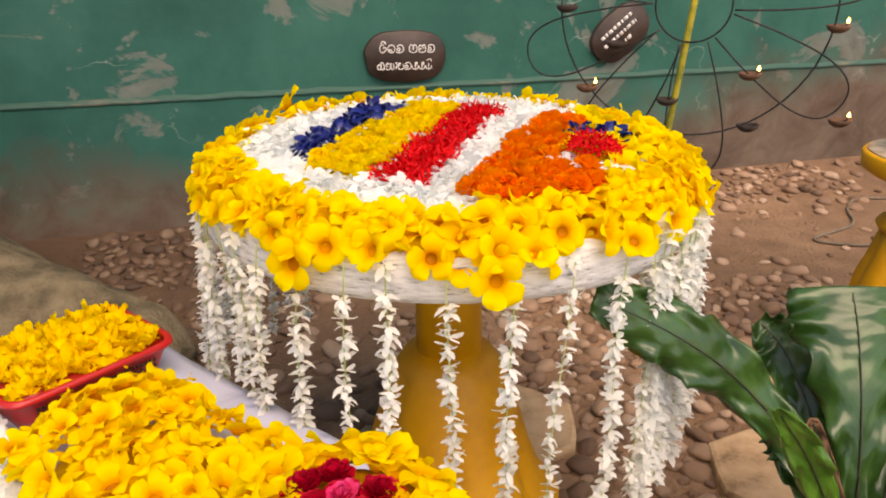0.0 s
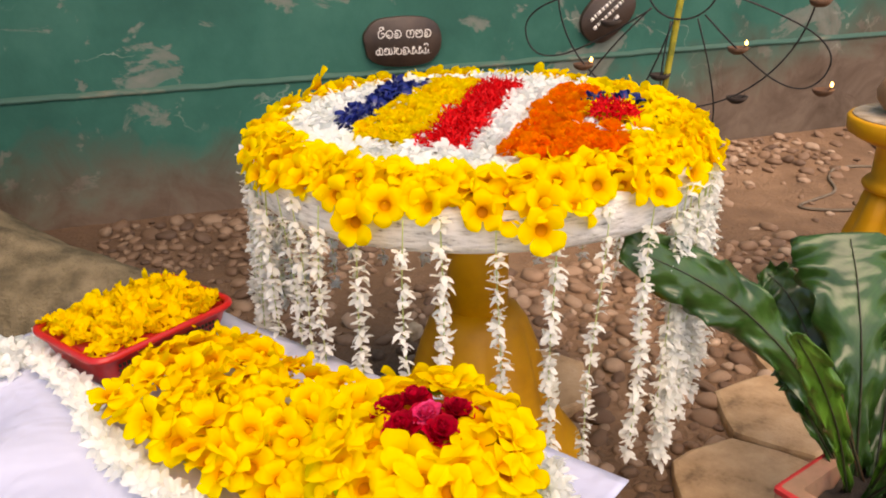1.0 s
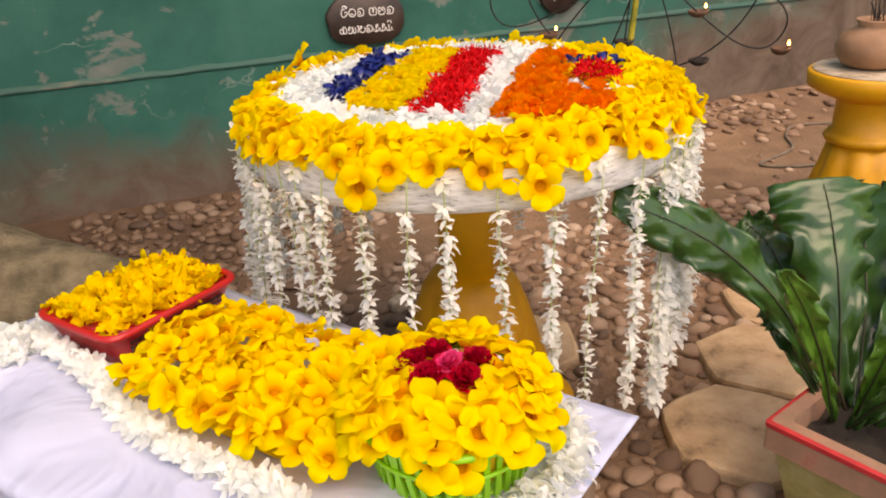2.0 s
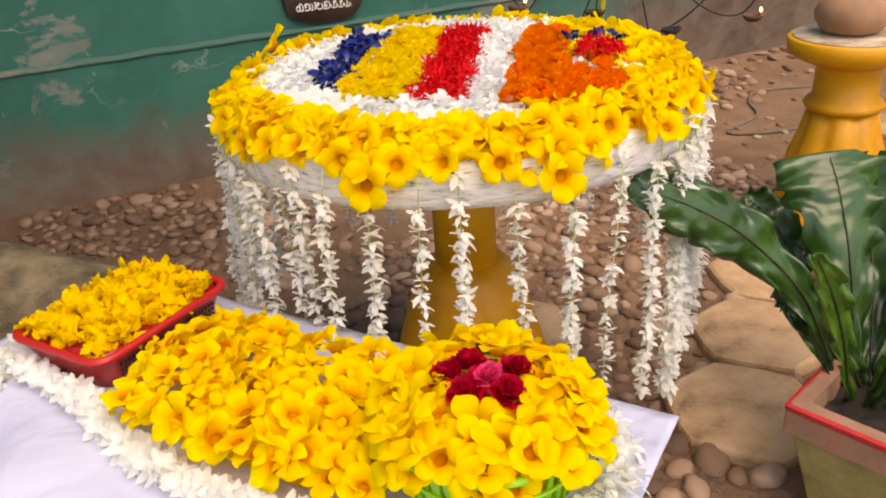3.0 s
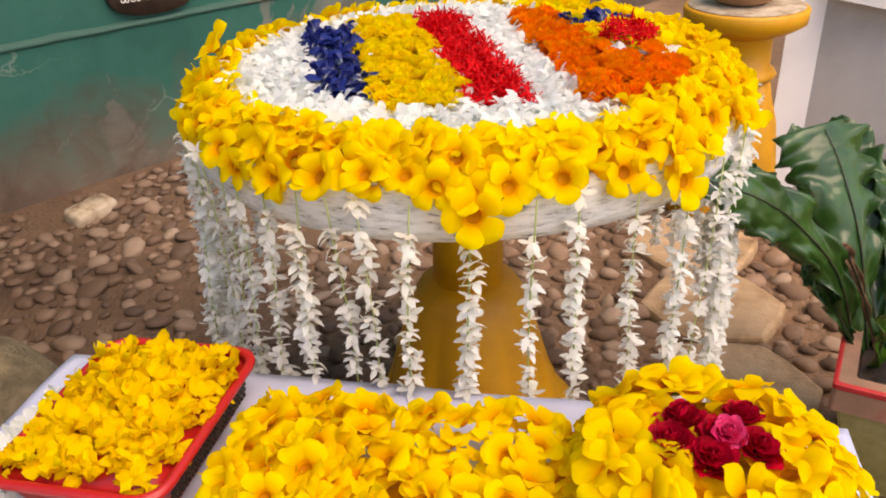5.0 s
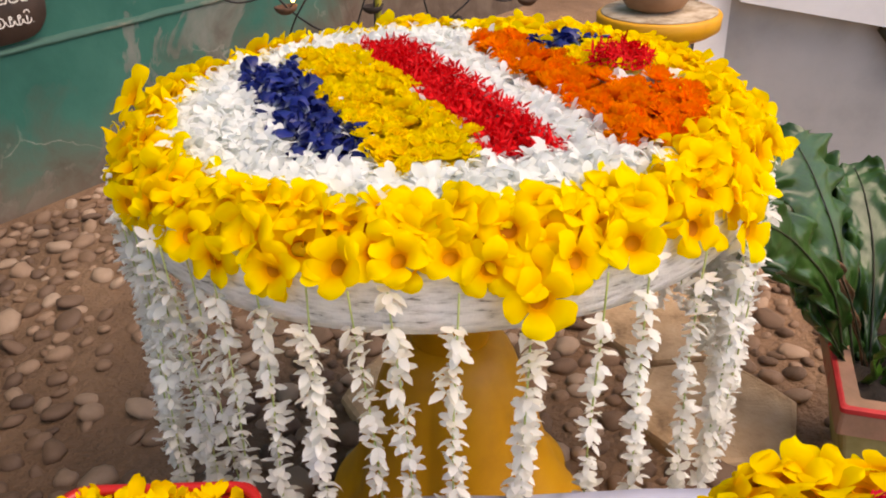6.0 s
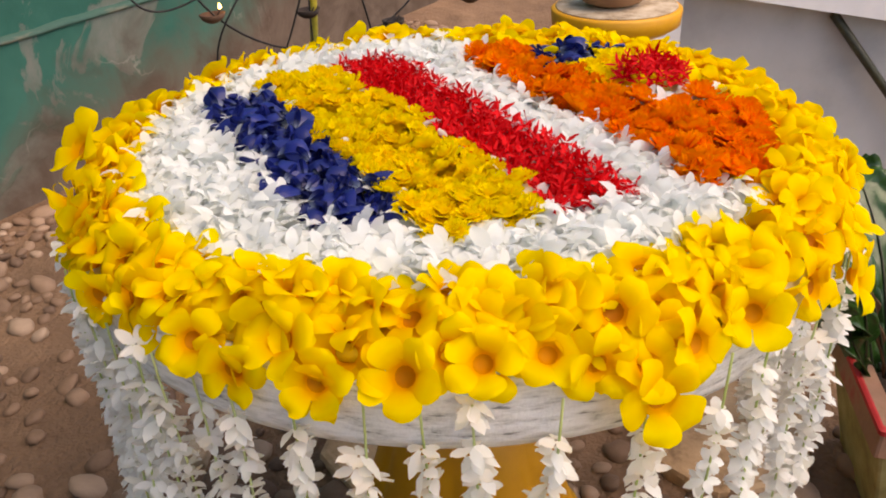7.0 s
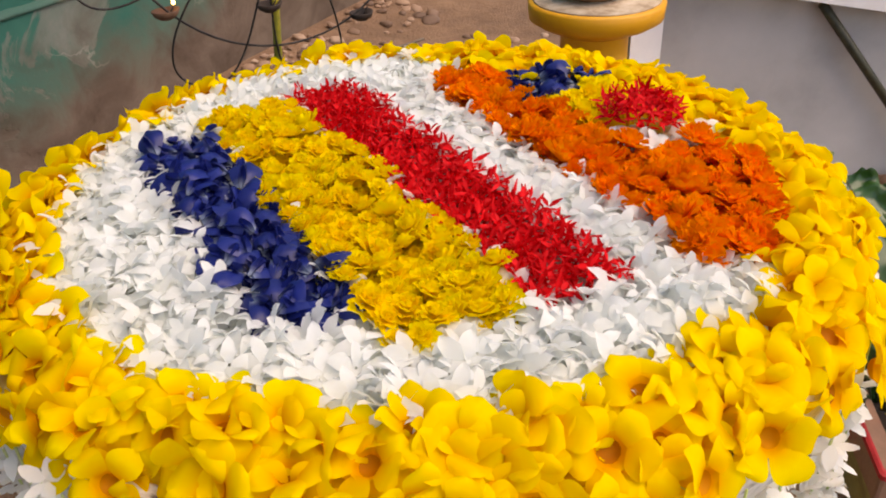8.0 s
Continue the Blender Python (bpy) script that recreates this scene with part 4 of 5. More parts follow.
def fern():
    base = Vector((0.965, 0.80, 0.19))
    ob = thing("birds_nest_fern", "glossy bird's-nest fern with broad rippled leaves in a planter", "plant", Matrix.Translation(base))
    def f(pts, *a, **k):
        frond(ob, [Vector(p) - base for p in pts], *a, **k)
    cam_side = (-0.55, -0.75, 0.35)
    f([(0.95, 0.83, 0.20), (0.875, 0.86, 0.38), (0.79, 0.90, 0.488), (0.70, 0.925, 0.558), (0.585, 0.958, 0.618)], 0.104, (-0.45, -0.70, 0.55), M_LEAF, 1.0, 0.018, 0.5, -0.10, 0.60)
    f([(0.97, 0.82, 0.20), (0.995, 0.88, 0.38), (1.02, 0.95, 0.50), (1.036, 1.005, 0.566)], 0.205, (-0.30, -0.91, 0.28), M_LEAF, 2.0, 0.017, 0.9, -0.12, 0.80)
    f([(0.97, 0.83, 0.20), (0.98, 0.95, 0.335), (0.985, 1.06, 0.42), (0.965, 1.12, 0.455)], 0.085, (-0.5, -0.5, 0.7), M_LEAF, 3.3, 0.018, 0.4)
    f([(0.93, 0.79, 0.20), (0.87, 0.77, 0.34), (0.79, 0.74, 0.47), (0.71, 0.715, 0.575)], 0.048, (-0.35, -0.85, 0.3), M_LEAF_YOUNG, 4.1, 0.012, 0.3)
    f([(1.00, 0.80, 0.20), (1.12, 0.85, 0.34), (1.20, 0.90, 0.42), (1.25, 0.94, 0.455)], 0.12, (-0.75, -0.4, 0.5), M_LEAF, 5.2, 0.016, 0.5)
    f([(1.00, 0.81, 0.20), (1.10, 0.92, 0.34), (1.19, 1.04, 0.44), (1.26, 1.12, 0.47)], 0.17, (-0.7, -0.5, 0.5), M_LEAF, 6.0, 0.016, 0.5)
    f([(0.99, 0.76, 0.20), (1.06, 0.68, 0.36), (1.14, 0.60, 0.48), (1.22, 0.52, 0.52)], 0.13, (-0.4, -0.4, 0.8), M_LEAF, 7.0, 0.014, 0.4)
    f([(0.94, 0.77, 0.20), (0.93, 0.71, 0.29), (0.94, 0.66, 0.35), (0.96, 0.62, 0.37)], 0.055, cam_side, M_LEAF, 9.0, 0.010, 0.4)
    f([(0.96, 0.78, 0.20), (0.95, 0.74, 0.33), (0.95, 0.72, 0.42)], 0.045, cam_side, M_LEAF_YOUNG, 9.7, 0.008, 0.4)
    f([(0.95, 0.82, 0.20), (0.90, 0.86, 0.30), (0.87, 0.89, 0.37), (0.86, 0.91, 0.36)], 0.045, cam_side, M_LEAF, 11.3, 0.012, 0.3)
    f([(0.98, 0.77, 0.20), (0.97, 0.72, 0.28), (1.00, 0.68, 0.33), (1.04, 0.66, 0.33)], 0.06, (-0.3, -0.5, 0.8), M_LEAF_YOUNG, 12.1, 0.012, 0.4)
    f([(1.00, 0.79, 0.20), (1.02, 0.75, 0.32), (1.06, 0.72, 0.42), (1.10, 0.70, 0.45)], 0.09, cam_side, M_LEAF, 12.9, 0.014, 0.4)
    f([(0.97, 0.80, 0.20), (0.93, 0.84, 0.34), (0.90, 0.87, 0.42), (0.915, 0.86, 0.395)], 0.02, cam_side, M_DRY, 10.4, 0.006, 0.4)


fern()

# ---- incense stand ----
IX, IY, ITOP = 1.682, 1.545, 0.592
stand = thing("incense_pedestal", "ochre cement pedestal with a worn pale top", "pedestal", pose(IX, IY, 0))
pedestal(0.150, 0.082, ITOP - 0.055, stand, M_OCHRE)
part("top_disc", lathe([(0.09, ITOP - 0.075), (0.135, ITOP - 0.055), (0.158, ITOP - 0.040), (0.161, ITOP - 0.006), (0.155, ITOP), (0.05, ITOP)], 64, uneven), M_OCHRE, stand)
part("worn_top", lathe([(0.150, ITOP + 0.0005), (0.148, ITOP + 0.0035), (0.02, ITOP + 0.004)], 48, uneven), M_WORN, stand, "chalky worn cement top")
pot = thing("incense_pot", "round brown clay pot holding ash and incense sticks", "pot", pose(IX - 0.005, IY + 0.01, ITOP + 0.004))
part("body", lathe([(0.045, 0.0), (0.072, 0.010), (0.090, 0.035), (0.093, 0.056), (0.080, 0.084), (0.050, 0.100), (0.044, 0.108), (0.052, 0.120), (0.050, 0.123), (0.038, 0.110), (0.040, 0.098)], 40), M_CLAY, pot)
part("ash", lathe([(0.040, 0.100), (0.02, 0.104), (0.004, 0.106)], 20), M_ASH, pot)
rng = random.Random(81)
for _ in range(16):
    a, s = rng.uniform(0, 6.3), rng.uniform(0.0, 0.028)
    p = Vector((s * math.cos(a), s * math.sin(a), 0.10))
    part("incense_stick", tube([p, p + Vector((rng.gauss(0, 0.015), rng.gauss(0, 0.015), rng.uniform(0.05, 0.11)))], 0.0011, 5), M_SOOT, pot)

# ---- white wall end ----
WE, WD = Vector((1.925, 1.445, 0)), Vector((0.54, -0.842, 0))
WN = Vector((0.842, 0.54, 0))
white_at = Matrix(((WD.x, WN.x, 0, WE.x), (WD.y, WN.y, 0, WE.y), (0, 0, 1, 0), (0, 0, 0, 1)))
wg = Geo()
outline = [(0, 0), (2.6, 0), (2.6, 0.22), (-0.05, 0.22), (-0.095, -0.047)]
wg.add([(x, y, z) for z in (-0.1, 1.05) for x, y in outline], [(0, 1, 6, 5), (1, 2, 7, 6), (2, 3, 8, 7), (3, 4, 9, 8), (4, 0, 5, 9), (5, 6, 7, 8, 9)])
# main face coloured as shaded, end strip below left white as sunlit
east = tagged(part("wall_east", wg, M_SHADEWALL, smooth=False, at=white_at), "smudged white plaster wall, main face greyed for shade, with a lit end and white parapet", "wall", kind="structure")
eg = Geo()
strip = [(0.001, -0.0040), (-0.0955, -0.0515), (-0.0965, -0.046), (-0.001, -0.0003)]
eg.add([(x, y, z) for z in (-0.05, 1.048) for x, y in strip], [(0, 4, 5, 1), (1, 5, 6, 2), (2, 6, 7, 3), (3, 7, 4, 0), (4, 7, 6, 5)])
part("end_strip", eg, M_WHITEWALL, east, "white wall end, left light beside the shade-greyed face", smooth=False)
bg = Geo()
shape = [(0.012, 0.592), (1.7, 0.27), (1.7, 1.05), (0.012, 1.05)]
bg.add([(x, y, z) for y in (-0.06, -0.002) for x, z in shape], [(0, 1, 2, 3), (4, 7, 6, 5), (0, 4, 5, 1), (1, 5, 6, 2), (2, 6, 7, 3), (3, 7, 4, 0)])
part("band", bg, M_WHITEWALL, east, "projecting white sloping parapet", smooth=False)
rod = thing("leaning_pole", "dark wooden pole leaning on the white wall", "pole", Matrix.Translation(WE + WD * 0.85))
rod_line = [WD * (s - 0.85) - WN * 0.03 + Vector((0, 0, z)) for s, z in ((0.85, -0.01), (0.60, 0.28), (0.40, 0.51))]
part("shaft", tube(rod_line, 0.012, 8), M_RIB, rod)

# ---- wheel of oil lamps ----
WS, WC = Vector((0.86, -0.51, 0)), Vector((1.41, 2.25, 0.0))
HUB = 0.872


def on_wheel(s, z, off=0.0):
    return Vector((WS.x * s + 0.51 * off, WS.y * s + 0.86 * off, z))


def lamp_wheel():
    ob = thing("oil_lamp_stand", "wheel of bent black iron rods on a yellow-green pole", "lamp stand", Matrix.Translation(WC))
    part("pole", tube([on_wheel(-0.055, -0.02), on_wheel(-0.045, 0.4), on_wheel(0.0, HUB), on_wheel(0.03, 1.35)], 0.0105, 10), M_POLE, ob, "yellow-green painted pole")
    part("inner_ring", tube([on_wheel(0.108 * math.cos(k * math.pi / 18), HUB + 0.108 * math.sin(k * math.pi / 18), -0.012) for k in range(36)], 0.0029, 6, True), M_IRON, ob)
    part("outer_ring", tube([on_wheel(0.385 * math.cos(k * math.pi / 30), HUB + 0.385 * math.sin(k * math.pi / 30), -0.016) for k in range(60)], 0.0029, 6, True), M_IRON, ob)
    for ang in (-32, -84, -121, -160, 160, 125, 90, 55, 14):
        a = radians(ang)
        pts = []
        for r, w in ((0.108, -0.04), (0.25, -0.07), (0.40, -0.085), (0.485, -0.06), (0.51, 0.0), (0.485, 0.06), (0.40, 0.085), (0.25, 0.07), (0.108, 0.04)):
            pts.append(on_wheel(r * math.cos(a) - w * math.sin(a), HUB + r * math.sin(a) + w * math.cos(a), -0.022))
        part("petal_rod", tube(spline(pts, 5), 0.0027, 6), M_IRON, ob)
    return ob


lamp_wheel()


def oil_lamp(s, z, lit):
    ob = thing("oil_lamp", "small clay oil lamp with a burning wick" if lit else "small sooty clay oil lamp, unlit", "oil lamp", Matrix.Translation(WC + on_wheel(s, z - 0.016, -0.022)), "oil lamps on the wheel")
    def spout(a, zz):
        return 1 + 0.28 * max(0, math.cos(a)) ** 6
    part("bowl", lathe([(0.014, 0.0), (0.026, 0.008), (0.031, 0.020), (0.028, 0.021), (0.018, 0.010), (0.004, 0.008)], 28, spout), M_FIRED if lit else M_SOOT, ob)
    part("wick", tube([(0.012, 0, 0.010), (0.026, 0, 0.020), (0.030, 0, 0.027)], 0.002, 6), M_SOOT, ob)
    if lit:
        part("flame", lathe([(0.001, 0.0), (0.0045, 0.003), (0.0048, 0.006), (0.003, 0.011), (0.0006, 0.016)], 12), flame_m, ob, "small yellow flame", at=pose(0.030, 0, 0.025))


for s, z, lit in ((-0.295, 0.618, True), (-0.05, 0.592, False), (0.19, 0.528, False), (0.176, 0.680, True), (0.39, 0.822, True), (0.436, 0.560, True), (-0.37, 0.856, False), (-0.215, 0.755, False)):
    oil_lamp(s, z, lit)

# ---- name boards on the wall ----
def board(name, x, z, w, h, tilt, label, seed):
    seg, out = 40, []
    for k in range(seg):
        a = 2 * math.pi * k / seg
        e = 2.6
        r = (abs(math.cos(a)) ** e + abs(math.sin(a)) ** e) ** (-1 / e)
        q = 1 + 0.05 * noise.noise((2 * math.cos(a), 2 * math.sin(a), seed))
        out.append((w / 2 * r * q * math.cos(a), h / 2 * r * q * math.sin(a)))
    g = loops([[(x2 * s, y2 * s, zz) for x2, y2 in out] for s, zz in ((1.0, 0.0), (1.0, 0.018), (0.975, 0.023))])
    at = wall_at @ Matrix.Translation((x, 0.0, z)) @ Matrix.Rotation(radians(90), 4, "X") @ Matrix.Rotation(radians(tilt), 4, "Z")
    ob = thing(name, label, "sign", at)
    part("board", g, M_SIGN, ob)
    return ob


LETTER_Z = 0.0235


def stroke(parent, name, lines, cx, cy, size, weight=0.0022):
    """Pale brush letters: each line a polyline in units of the letter's height."""
    g = Geo()
    for pts in lines:
        path = spline([(cx + x * size, cy + y * size, LETTER_Z) for x, y in pts], 5) if len(pts) > 2 else [Vector((cx + x * size, cy + y * size, LETTER_Z)) for x, y in pts]
        t = tube(path, weight, 6)
        for v in t.v:
            v.z = LETTER_Z + (v.z - LETTER_Z) * 0.35
        g.merge(t)
    part(name, g, M_PALE, parent)


# letters of the first board, brush-written in two lines
ARC = lambda cx, cy, rx, ry, a0, a1, n=9: [(cx + rx * math.cos(radians(a0 + (a1 - a0) * k / (n - 1))), cy + ry * math.sin(radians(a0 + (a1 - a0) * k / (n - 1)))) for k in range(n)]
GLYPHS = {
    "ji": [ARC(0.28, 0.42, 0.28, 0.42, 60, 330), ARC(0.50, 0.35, 0.18, 0.2, 150, -90), ARC(0.38, 0.95, 0.25, 0.22, 180, 0), ARC(0.58, 0.98, 0.06, 0.06, 0, 330)],
    "va": [ARC(0.40, 0.40, 0.38, 0.40, 200, -160, 13), ARC(0.30, 0.18, 0.14, 0.14, 0, 330)],
    "na": [ARC(0.40, 0.40, 0.38, 0.40, 150, -90, 11), ARC(0.24, 0.34, 0.16, 0.16, 20, 380), [(0.4, 0.0), (0.1, 0.02), (0.0, 0.12)]],
    "ga": [ARC(0.25, 0.40, 0.24, 0.38, 250, -20), ARC(0.64, 0.40, 0.22, 0.40, 200, -110), [(0.12, 0.05), (0.3, 0.0), (0.5, 0.04)]],
    "ma": [ARC(0.18, 0.55, 0.15, 0.2, 0, 330), [(0.05, 0.4), (0.1, 0.08), (0.4, 0.0), (0.72, 0.1), (0.78, 0.5), (0.6, 0.8), (0.45, 0.55), (0.62, 0.4)]],
    "a": [ARC(0.22, 0.30, 0.20, 0.28, 0, 340), [(0.42, 0.75), (0.44, 0.4), (0.5, 0.05), (0.75, 0.05), (0.8, 0.45), (0.62, 0.78), (0.35, 0.8)]],
    "dhya": [ARC(0.34, 0.38, 0.32, 0.38, 120, -140, 11), ARC(0.22, 0.5, 0.12, 0.14, 0, 330), [(0.7, 0.75), (0.72, 0.2), (0.9, 0.0), (1.05, 0.25), (0.95, 0.7)]],
    "aa": [[(0.05, 0.75), (0.22, 0.8), (0.2, 0.3), (0.08, 0.02)]],
    "pa": [ARC(0.36, 0.36, 0.34, 0.36, 130, 410, 11), ARC(0.2, 0.62, 0.12, 0.12, 0, 330)],
    "ya": [ARC(0.36, 0.32, 0.36, 0.32, 160, 380, 11), [(0.36, 0.02), (0.36, 0.7)], ARC(0.48, 0.68, 0.12, 0.12, 180, -120)],
    "yi": [ARC(0.36, 0.32, 0.36, 0.32, 160, 380, 11), [(0.36, 0.02), (0.36, 0.7)], ARC(0.42, 0.95, 0.24, 0.2, 180, -20)],
    "dot": [[(0.0, 0.02), (0.05, 0.04)]],
}


def write_line(parent, keys, x, y, size, gap):
    for key, adv in keys:
        stroke(parent, "letter", GLYPHS[key], x, y, size)
        x += (adv + gap) * size


first = board("name_board", 0.705, 0.617, 0.318, 0.196, -1.5, "dark oval wooden board with pale hand-painted lettering", 1.0)
write_line(first, [("ji", 0.7), ("va", 0.8), ("na", 1.25), ("ga", 0.88), ("ma", 0.85), ("na", 0.8)], -0.102, 0.016, 0.036, 0.14)
write_line(first, [("a", 0.85), ("dhya", 1.1), ("aa", 0.3), ("pa", 0.75), ("na", 0.85), ("ya", 0.75), ("ya", 0.75), ("yi", 0.78), ("dot", 0.1)], -0.112, -0.048, 0.033, 0.06)

second = board("name_board", 1.605, 0.675, 0.27, 0.185, 40, "dark slanting wooden board with small faded lettering", 4.0)
bars = Geo()
for row, (x0, x1) in enumerate(((-0.08, 0.085), (-0.09, 0.08), (-0.03, 0.03))):
    x = x0
    k = 0
    while x < x1:
        w = (0.016, 0.010, 0.020, 0.013)[k % 4]
        bars.merge(box(x, 0.028 - 0.036 * row, LETTER_Z - 0.001, min(x + w, x1), 0.042 - 0.036 * row, LETTER_Z + 0.001))
        x += w + 0.006
        k += 1
part("lettering", bars, M_PALE, second, "faded pale lettering")

# ---- tree root, with an unseen upper tree added for shade ----
def root():
    # the low root is what shows; the trunk above it is added, out of view
    path = [(-1.80, 2.55, 3.2), (-1.75, 2.52, 1.5), (-1.55, 2.5, 0.62), (-1.15, 2.45, 0.20), (-0.80, 2.34, 0.06), (-0.52, 2.20, 0.035), (-0.34, 2.10, 0.025), (-0.22, 2.03, 0.01), (-0.13, 1.98, -0.03)]
    rad = [0.40, 0.44, 0.50, 0.42, 0.30, 0.21, 0.175, 0.155, 0.10]
    line = spline(path, 8)
    n, seg, vs = len(line), 28, []
    for i, p in enumerate(line):
        t = i / (n - 1) * (len(rad) - 1)
        k = min(int(t), len(rad) - 2)
        r = rad[k] + (rad[k + 1] - rad[k]) * (t - k)
        d = (line[min(i + 1, n - 1)] - line[max(i - 1, 0)]).normalized()
        side = d.cross(Vector((0, 0, 1))).normalized()
        up = side.cross(d)
        for j in range(seg):
            a = 2 * math.pi * j / seg
            q = r * (1 + 0.10 * noise.noise((2 * math.cos(a) + i * 0.12, 2 * math.sin(a), i * 0.15)) + 0.03 * noise.noise((6 * math.cos(a), 6 * math.sin(a) + i * 0.3, 2)))
            vs.append(p + side * q * math.cos(a) * 0.95 + up * q * math.sin(a))
    g = Geo()
    g.add(vs, grid_faces(n, seg, True) + [tuple(reversed(range(seg))), tuple(range((n - 1) * seg, n * seg))])
    ob = thing("tree", "thick pale buttress root by the wall, unseen upper tree added for shade", "tree", Matrix.Translation((-1.6, 2.45, 0)))
    shift = Matrix.Translation((1.6, -2.45, 0))
    part("trunk", g, M_BARK, ob, at=shift)
    # limbs and leaves out of view, added to block light on the left
    rng = random.Random(111)
    centres = []
    for k in range(9):
        a = 2 * math.pi * k / 9 + rng.uniform(-0.2, 0.2)
        end = Vector((-1.2 + 1.15 * math.cos(a), 2.2 + 0.95 * math.sin(a), rng.uniform(3.0, 3.7)))
        mid = Vector((-1.55 + 0.45 * math.cos(a), 2.4 + 0.4 * math.sin(a), 3.05))
        part("limb", tube(spline([(-1.79, 2.55, 2.75), mid, end], 6), [0.10 - 0.006 * q for q in range(13)], 8), M_BARK, ob, at=shift)
        centres += [end, (mid + end) / 2]
    leaf_v, leaf_f = petal(0.16, 0.075, 4, 3, 0.02, 0.05, 0.01, 0.4)
    crown = Geo()
    for c in centres:
        for _ in range(60):
            d = Vector((rng.gauss(0, 0.27), rng.gauss(0, 0.25), rng.gauss(0, 0.16)))
            crown.add(leaf_v, leaf_f, Matrix.Translation(c + d) @ Euler((rng.gauss(0, 0.6), rng.gauss(0, 0.6), rng.uniform(0, 6.3))).to_matrix().to_4x4())
    tagged(part("crown", crown, M_LEAF, ob, "unseen dark green leaves added for shade", at=shift), kind="stuff")


root()


# ---- cable on the earth ----
cable_pts = [(2.9, 2.75, 0.02), (2.6, 2.80, 0.015), (2.47, 2.72, 0.012), (2.36, 2.55, 0.01), (2.12, 2.45, 0.008), (2.25, 2.36, 0.008), (2.45, 2.33, 0.008), (2.7, 2.30, 0.01)]
cable = part("cable", tube(spline([(x, y, hump(x, y) + 0.006) for x, y, z in cable_pts], 8), 0.006, 8), M_CABLE)
tagged(cable, "dusty thin cable lying loose on the earth", "cable")

# ---- flat pale stones ----
def slab_stone(x, y, sx, sy, sz, turn, label):
    g = loops([[(px * s, py * s, z) for px, py in rounded(-sx, -sy, sx, sy, min(sx, sy) * 0.4, 3)] for s, z in ((1.0, -0.01), (1.0, sz * 0.7), (0.9, sz))])
    tagged(part("flat_stone", g, M_WORN, at=pose(x, y, hump(x, y), 3, -4, turn)), label, "stone")


slab_stone(0.278, 2.895, 0.075, 0.045, 0.04, 12, "flat pale stone by the wall")
slab_stone(0.443, 1.884, 0.026, 0.022, 0.03, 30, "small cream broken piece of cement")

# ---- pavers and pebbles ----
HEX = 0.176


def paver_mesh(seed):
    rng = random.Random(seed)
    rings = []
    for s, z in ((1.0, -0.03), (1.0, 0.006), (0.985, 0.014), (0.93, 0.018)):
        ring = []
        for k in range(6):
            for q in range(3):
                a0, a1 = radians(12 + 60 * k), radians(12 + 60 * (k + 1))
                x = math.cos(a0) + (math.cos(a1) - math.cos(a0)) * q / 3
                y = math.sin(a0) + (math.sin(a1) - math.sin(a0)) * q / 3
                w = 1 + 0.03 * noise.noise((x * 3, y * 3, seed)) - (0.035 if q == 0 else 0)
                ring.append((x * s * HEX * w, y * s * HEX * w, z + 0.003 * noise.noise((x * 2, y * 2, seed + 5))))
        rings.append(ring)
    return loops(rings).mesh("paver", [M_STONE], False)


PAVERS = [paver_mesh(k) for k in range(4)]
step_a, step_b = Vector((0.230, 0.208)), Vector((-0.065, 0.303))
P1 = Vector((1.185, 1.245))
grid = [(0, 0), (-1, 0), (1, 0)] + [(i + k, -k) for i in range(2, 9) for k in (1, 2, 3)]
spots = [P1 + step_a * i + step_b * j for i, j in grid] + [Vector((0.66, 1.545))]
rng = random.Random(91)
laid = []
for p in spots:
    d = (Vector((p.x, p.y, 0)) - WE)
    if d.dot(WN) > -0.14 and d.dot(WD) > -0.2:
        continue
    if (p.x - IX) ** 2 + (p.y - IY) ** 2 < 0.05 or p.y > 2.3:
        continue
    laid.append(p)
    part("paver", rng.choice(PAVERS), None, ground, at=pose(p.x, p.y, hump(p.x, p.y) * 0.5 + 0.004, rng.gauss(0, 0.7), rng.gauss(0, 0.7), 60 * rng.randrange(6)))


def pebble_geo(seed):
    bm = bmesh.new()
    bmesh.ops.create_icosphere(bm, subdivisions=2, radius=1)
    r = random.Random(seed)
    sx, sy, sz = r.uniform(0.85, 1.3), r.uniform(0.7, 0.95), r.uniform(0.42, 0.62)
    for v in bm.verts:
        q = 1 + 0.30 * noise.noise(v.co * 1.2 + Vector((seed * 3.1, 0, 0))) + 0.10 * noise.noise(v.co * 3.0 + Vector((0, seed * 2.3, 0)))
        v.co = Vector((v.co.x * sx * q, v.co.y * sy * q, v.co.z * sz * q))
    g = Geo()
    bm.verts.index_update()
    g.add([v.co.copy() for v in bm.verts], [tuple(v.index for v in f.verts) for f in bm.faces])
    bm.free()
    return g


PEBBLES = [pebble_geo(k) for k in range(8)]
PEBBLE_MESH = [g.mesh("pebble", [M_PEBBLE]) for g in PEBBLES]


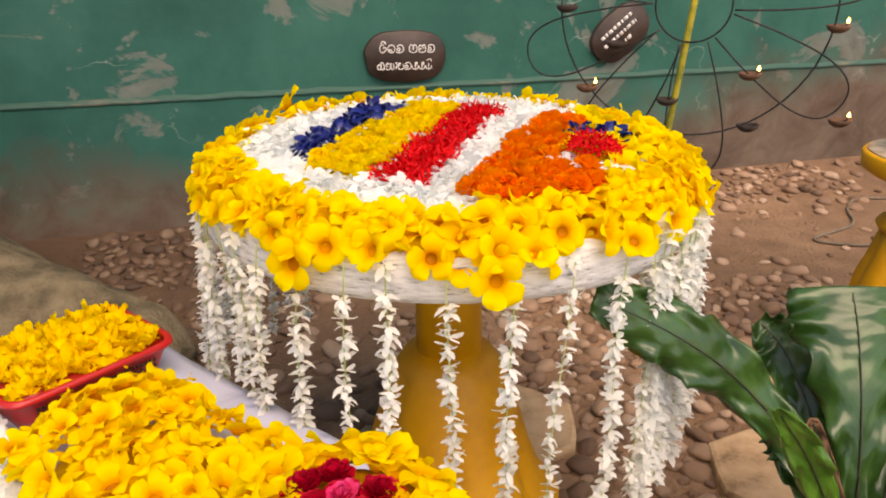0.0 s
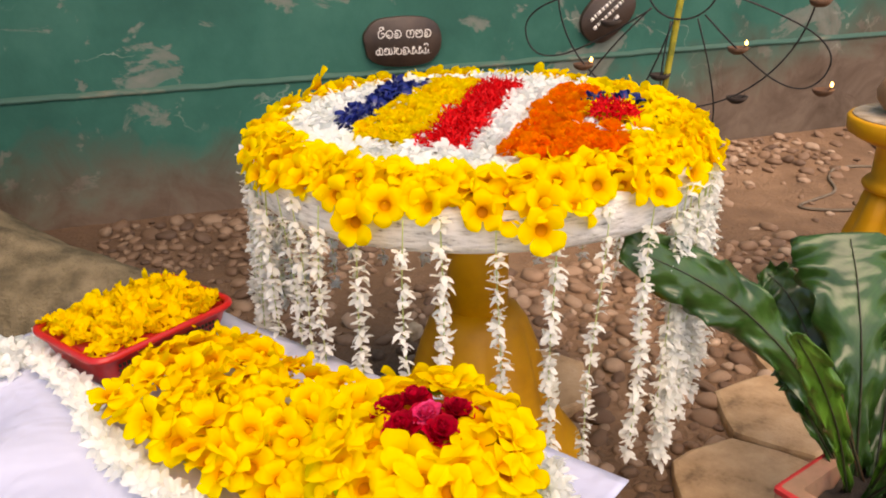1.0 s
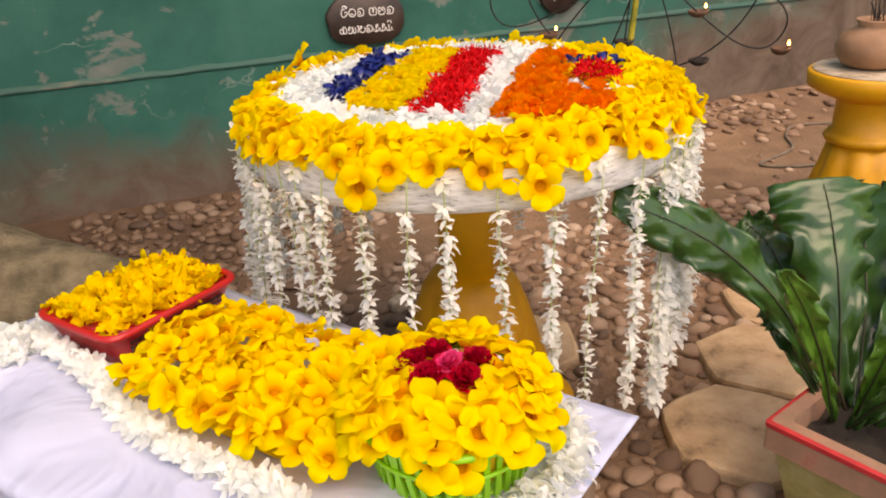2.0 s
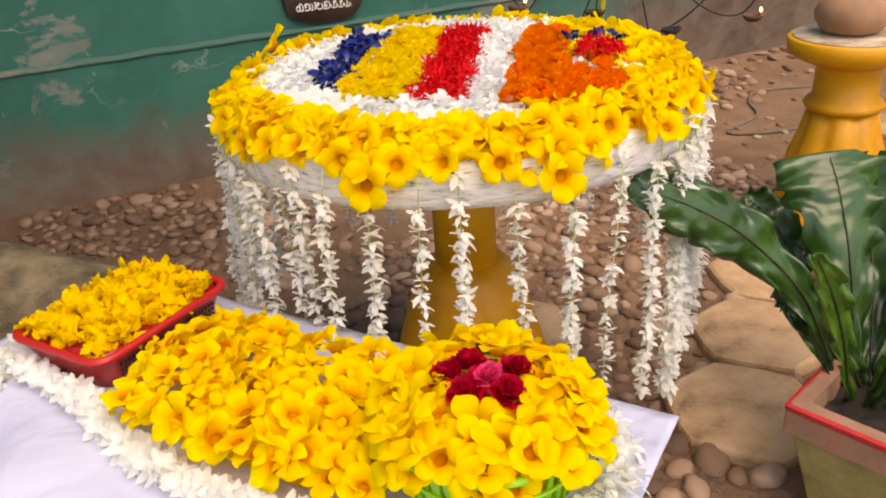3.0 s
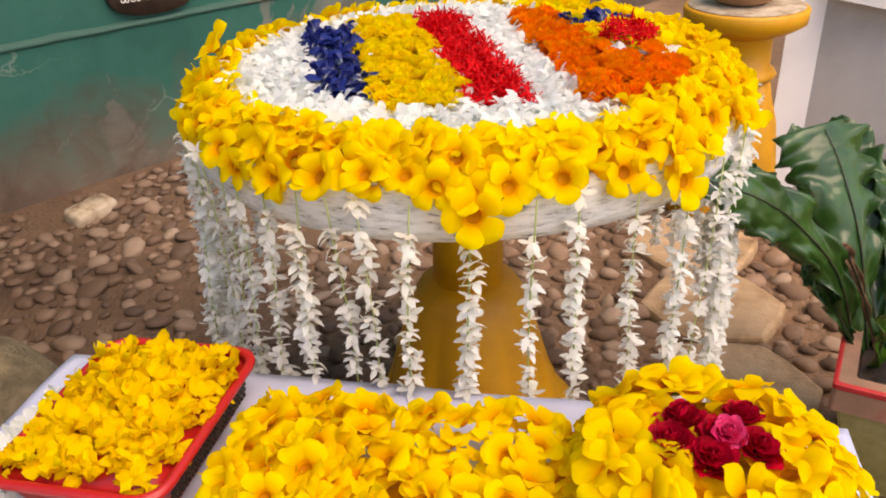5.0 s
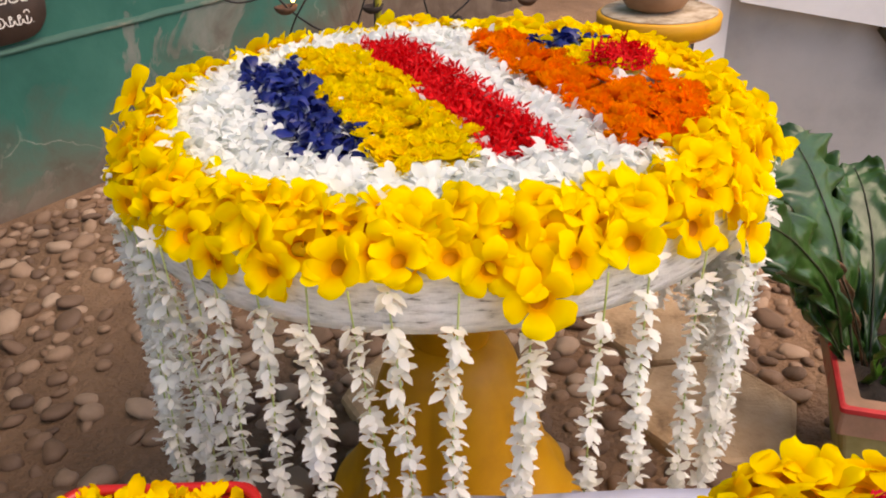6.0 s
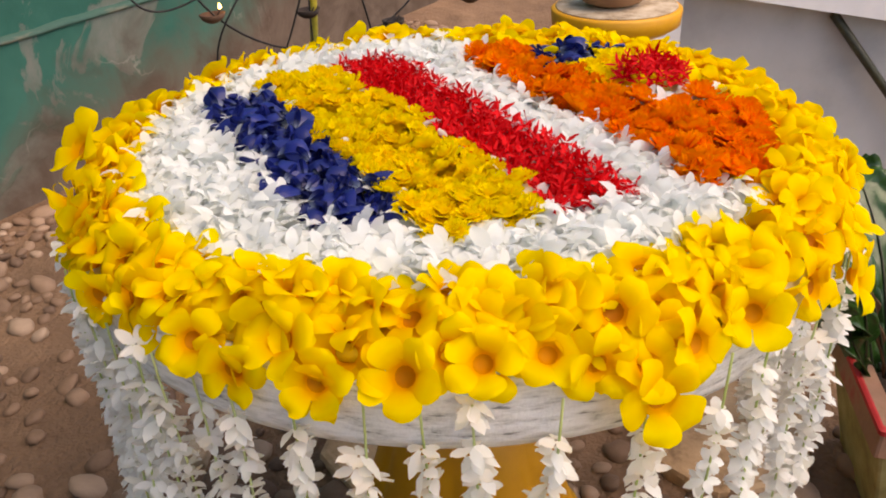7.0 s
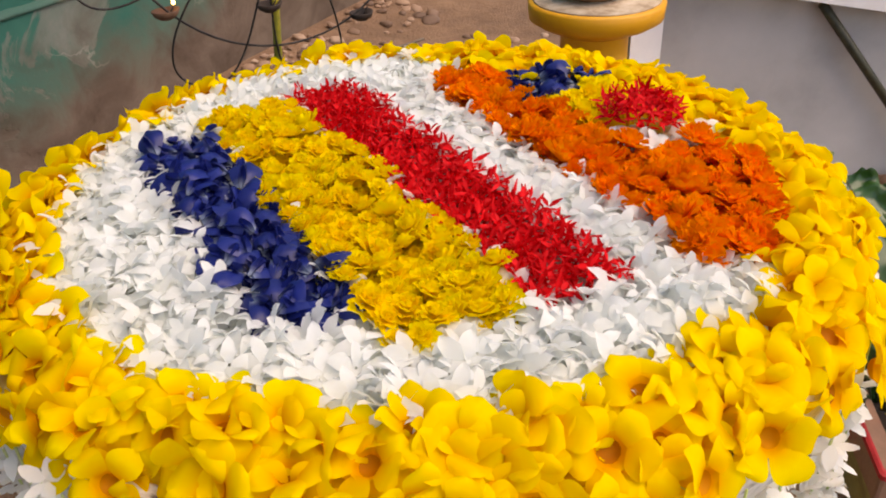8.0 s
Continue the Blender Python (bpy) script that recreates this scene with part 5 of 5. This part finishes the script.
def stony(x, y):
    """Where pebbles lie thick."""
    for p in laid:
        if (x - p.x) ** 2 + (y - p.y) ** 2 < 0.168 ** 2:
            return 0.0
    if (x - CX) ** 2 + (y - CY) ** 2 < 0.15 ** 2 or (x - IX) ** 2 + (y - IY) ** 2 < 0.15 ** 2:
        return 0.0
    if y > 3.05 + 0.04 * x:
        return 0.0
    k = noise.noise((x * 1.6, y * 1.6, 7.0))
    if 2.55 < y and x < 0.7:
        return 0.9 if k > -0.15 else 0.05
    if 2.85 < y:
        return 0.8 if k > -0.2 else 0.06
    if 1.9 < x < 2.7 and 1.9 < y < 2.7:
        return 0.012
    if 0.45 < x < 2.0 and 0.9 < y < 2.2:
        return 0.97
    if x <= 0.45 and y < 2.6:
        return 0.55 if k > 0.0 else 0.10
    return 0.06 if k > 0.1 else 0.014


rng = random.Random(101)
near, far = [], Geo()
cells = {}
for _ in range(26000):
    x, y = rng.uniform(-0.5, 3.2), rng.uniform(0.2, 3.25)
    if rng.random() > stony(x, y):
        continue
    size = rng.choice((0.014, 0.018, 0.022, 0.026, 0.030, 0.036)) * rng.uniform(0.85, 1.15)
    c = (int(x // 0.06), int(y // 0.06))
    if any((q[0] - x) ** 2 + (q[1] - y) ** 2 < (0.80 * (q[2] + size)) ** 2 for i in (-1, 0, 1) for j in (-1, 0, 1) for q in cells.get((c[0] + i, c[1] + j), ())):
        continue
    cells.setdefault(c, []).append((x, y, size))
    at = Matrix.Translation((x, y, hump(x, y) + size * 0.12)) @ Euler((rng.gauss(0, 0.22), rng.gauss(0, 0.22), rng.uniform(0, 6.3))).to_matrix().to_4x4() @ Matrix.Scale(size, 4)
    k = rng.randrange(8)
    if len(near) < 290 and 0.3 < x < 1.5 and 0.95 < y < 2.1:
        near.append((k, at))
    else:
        far.merge(PEBBLES[k], at)
for k, at in near:
    part("pebble", PEBBLE_MESH[k], None, ground, at=at)
tagged(part("pebbles", far, M_PEBBLE, ground, "smooth brown river pebbles pressed in earth"), kind="stuff")
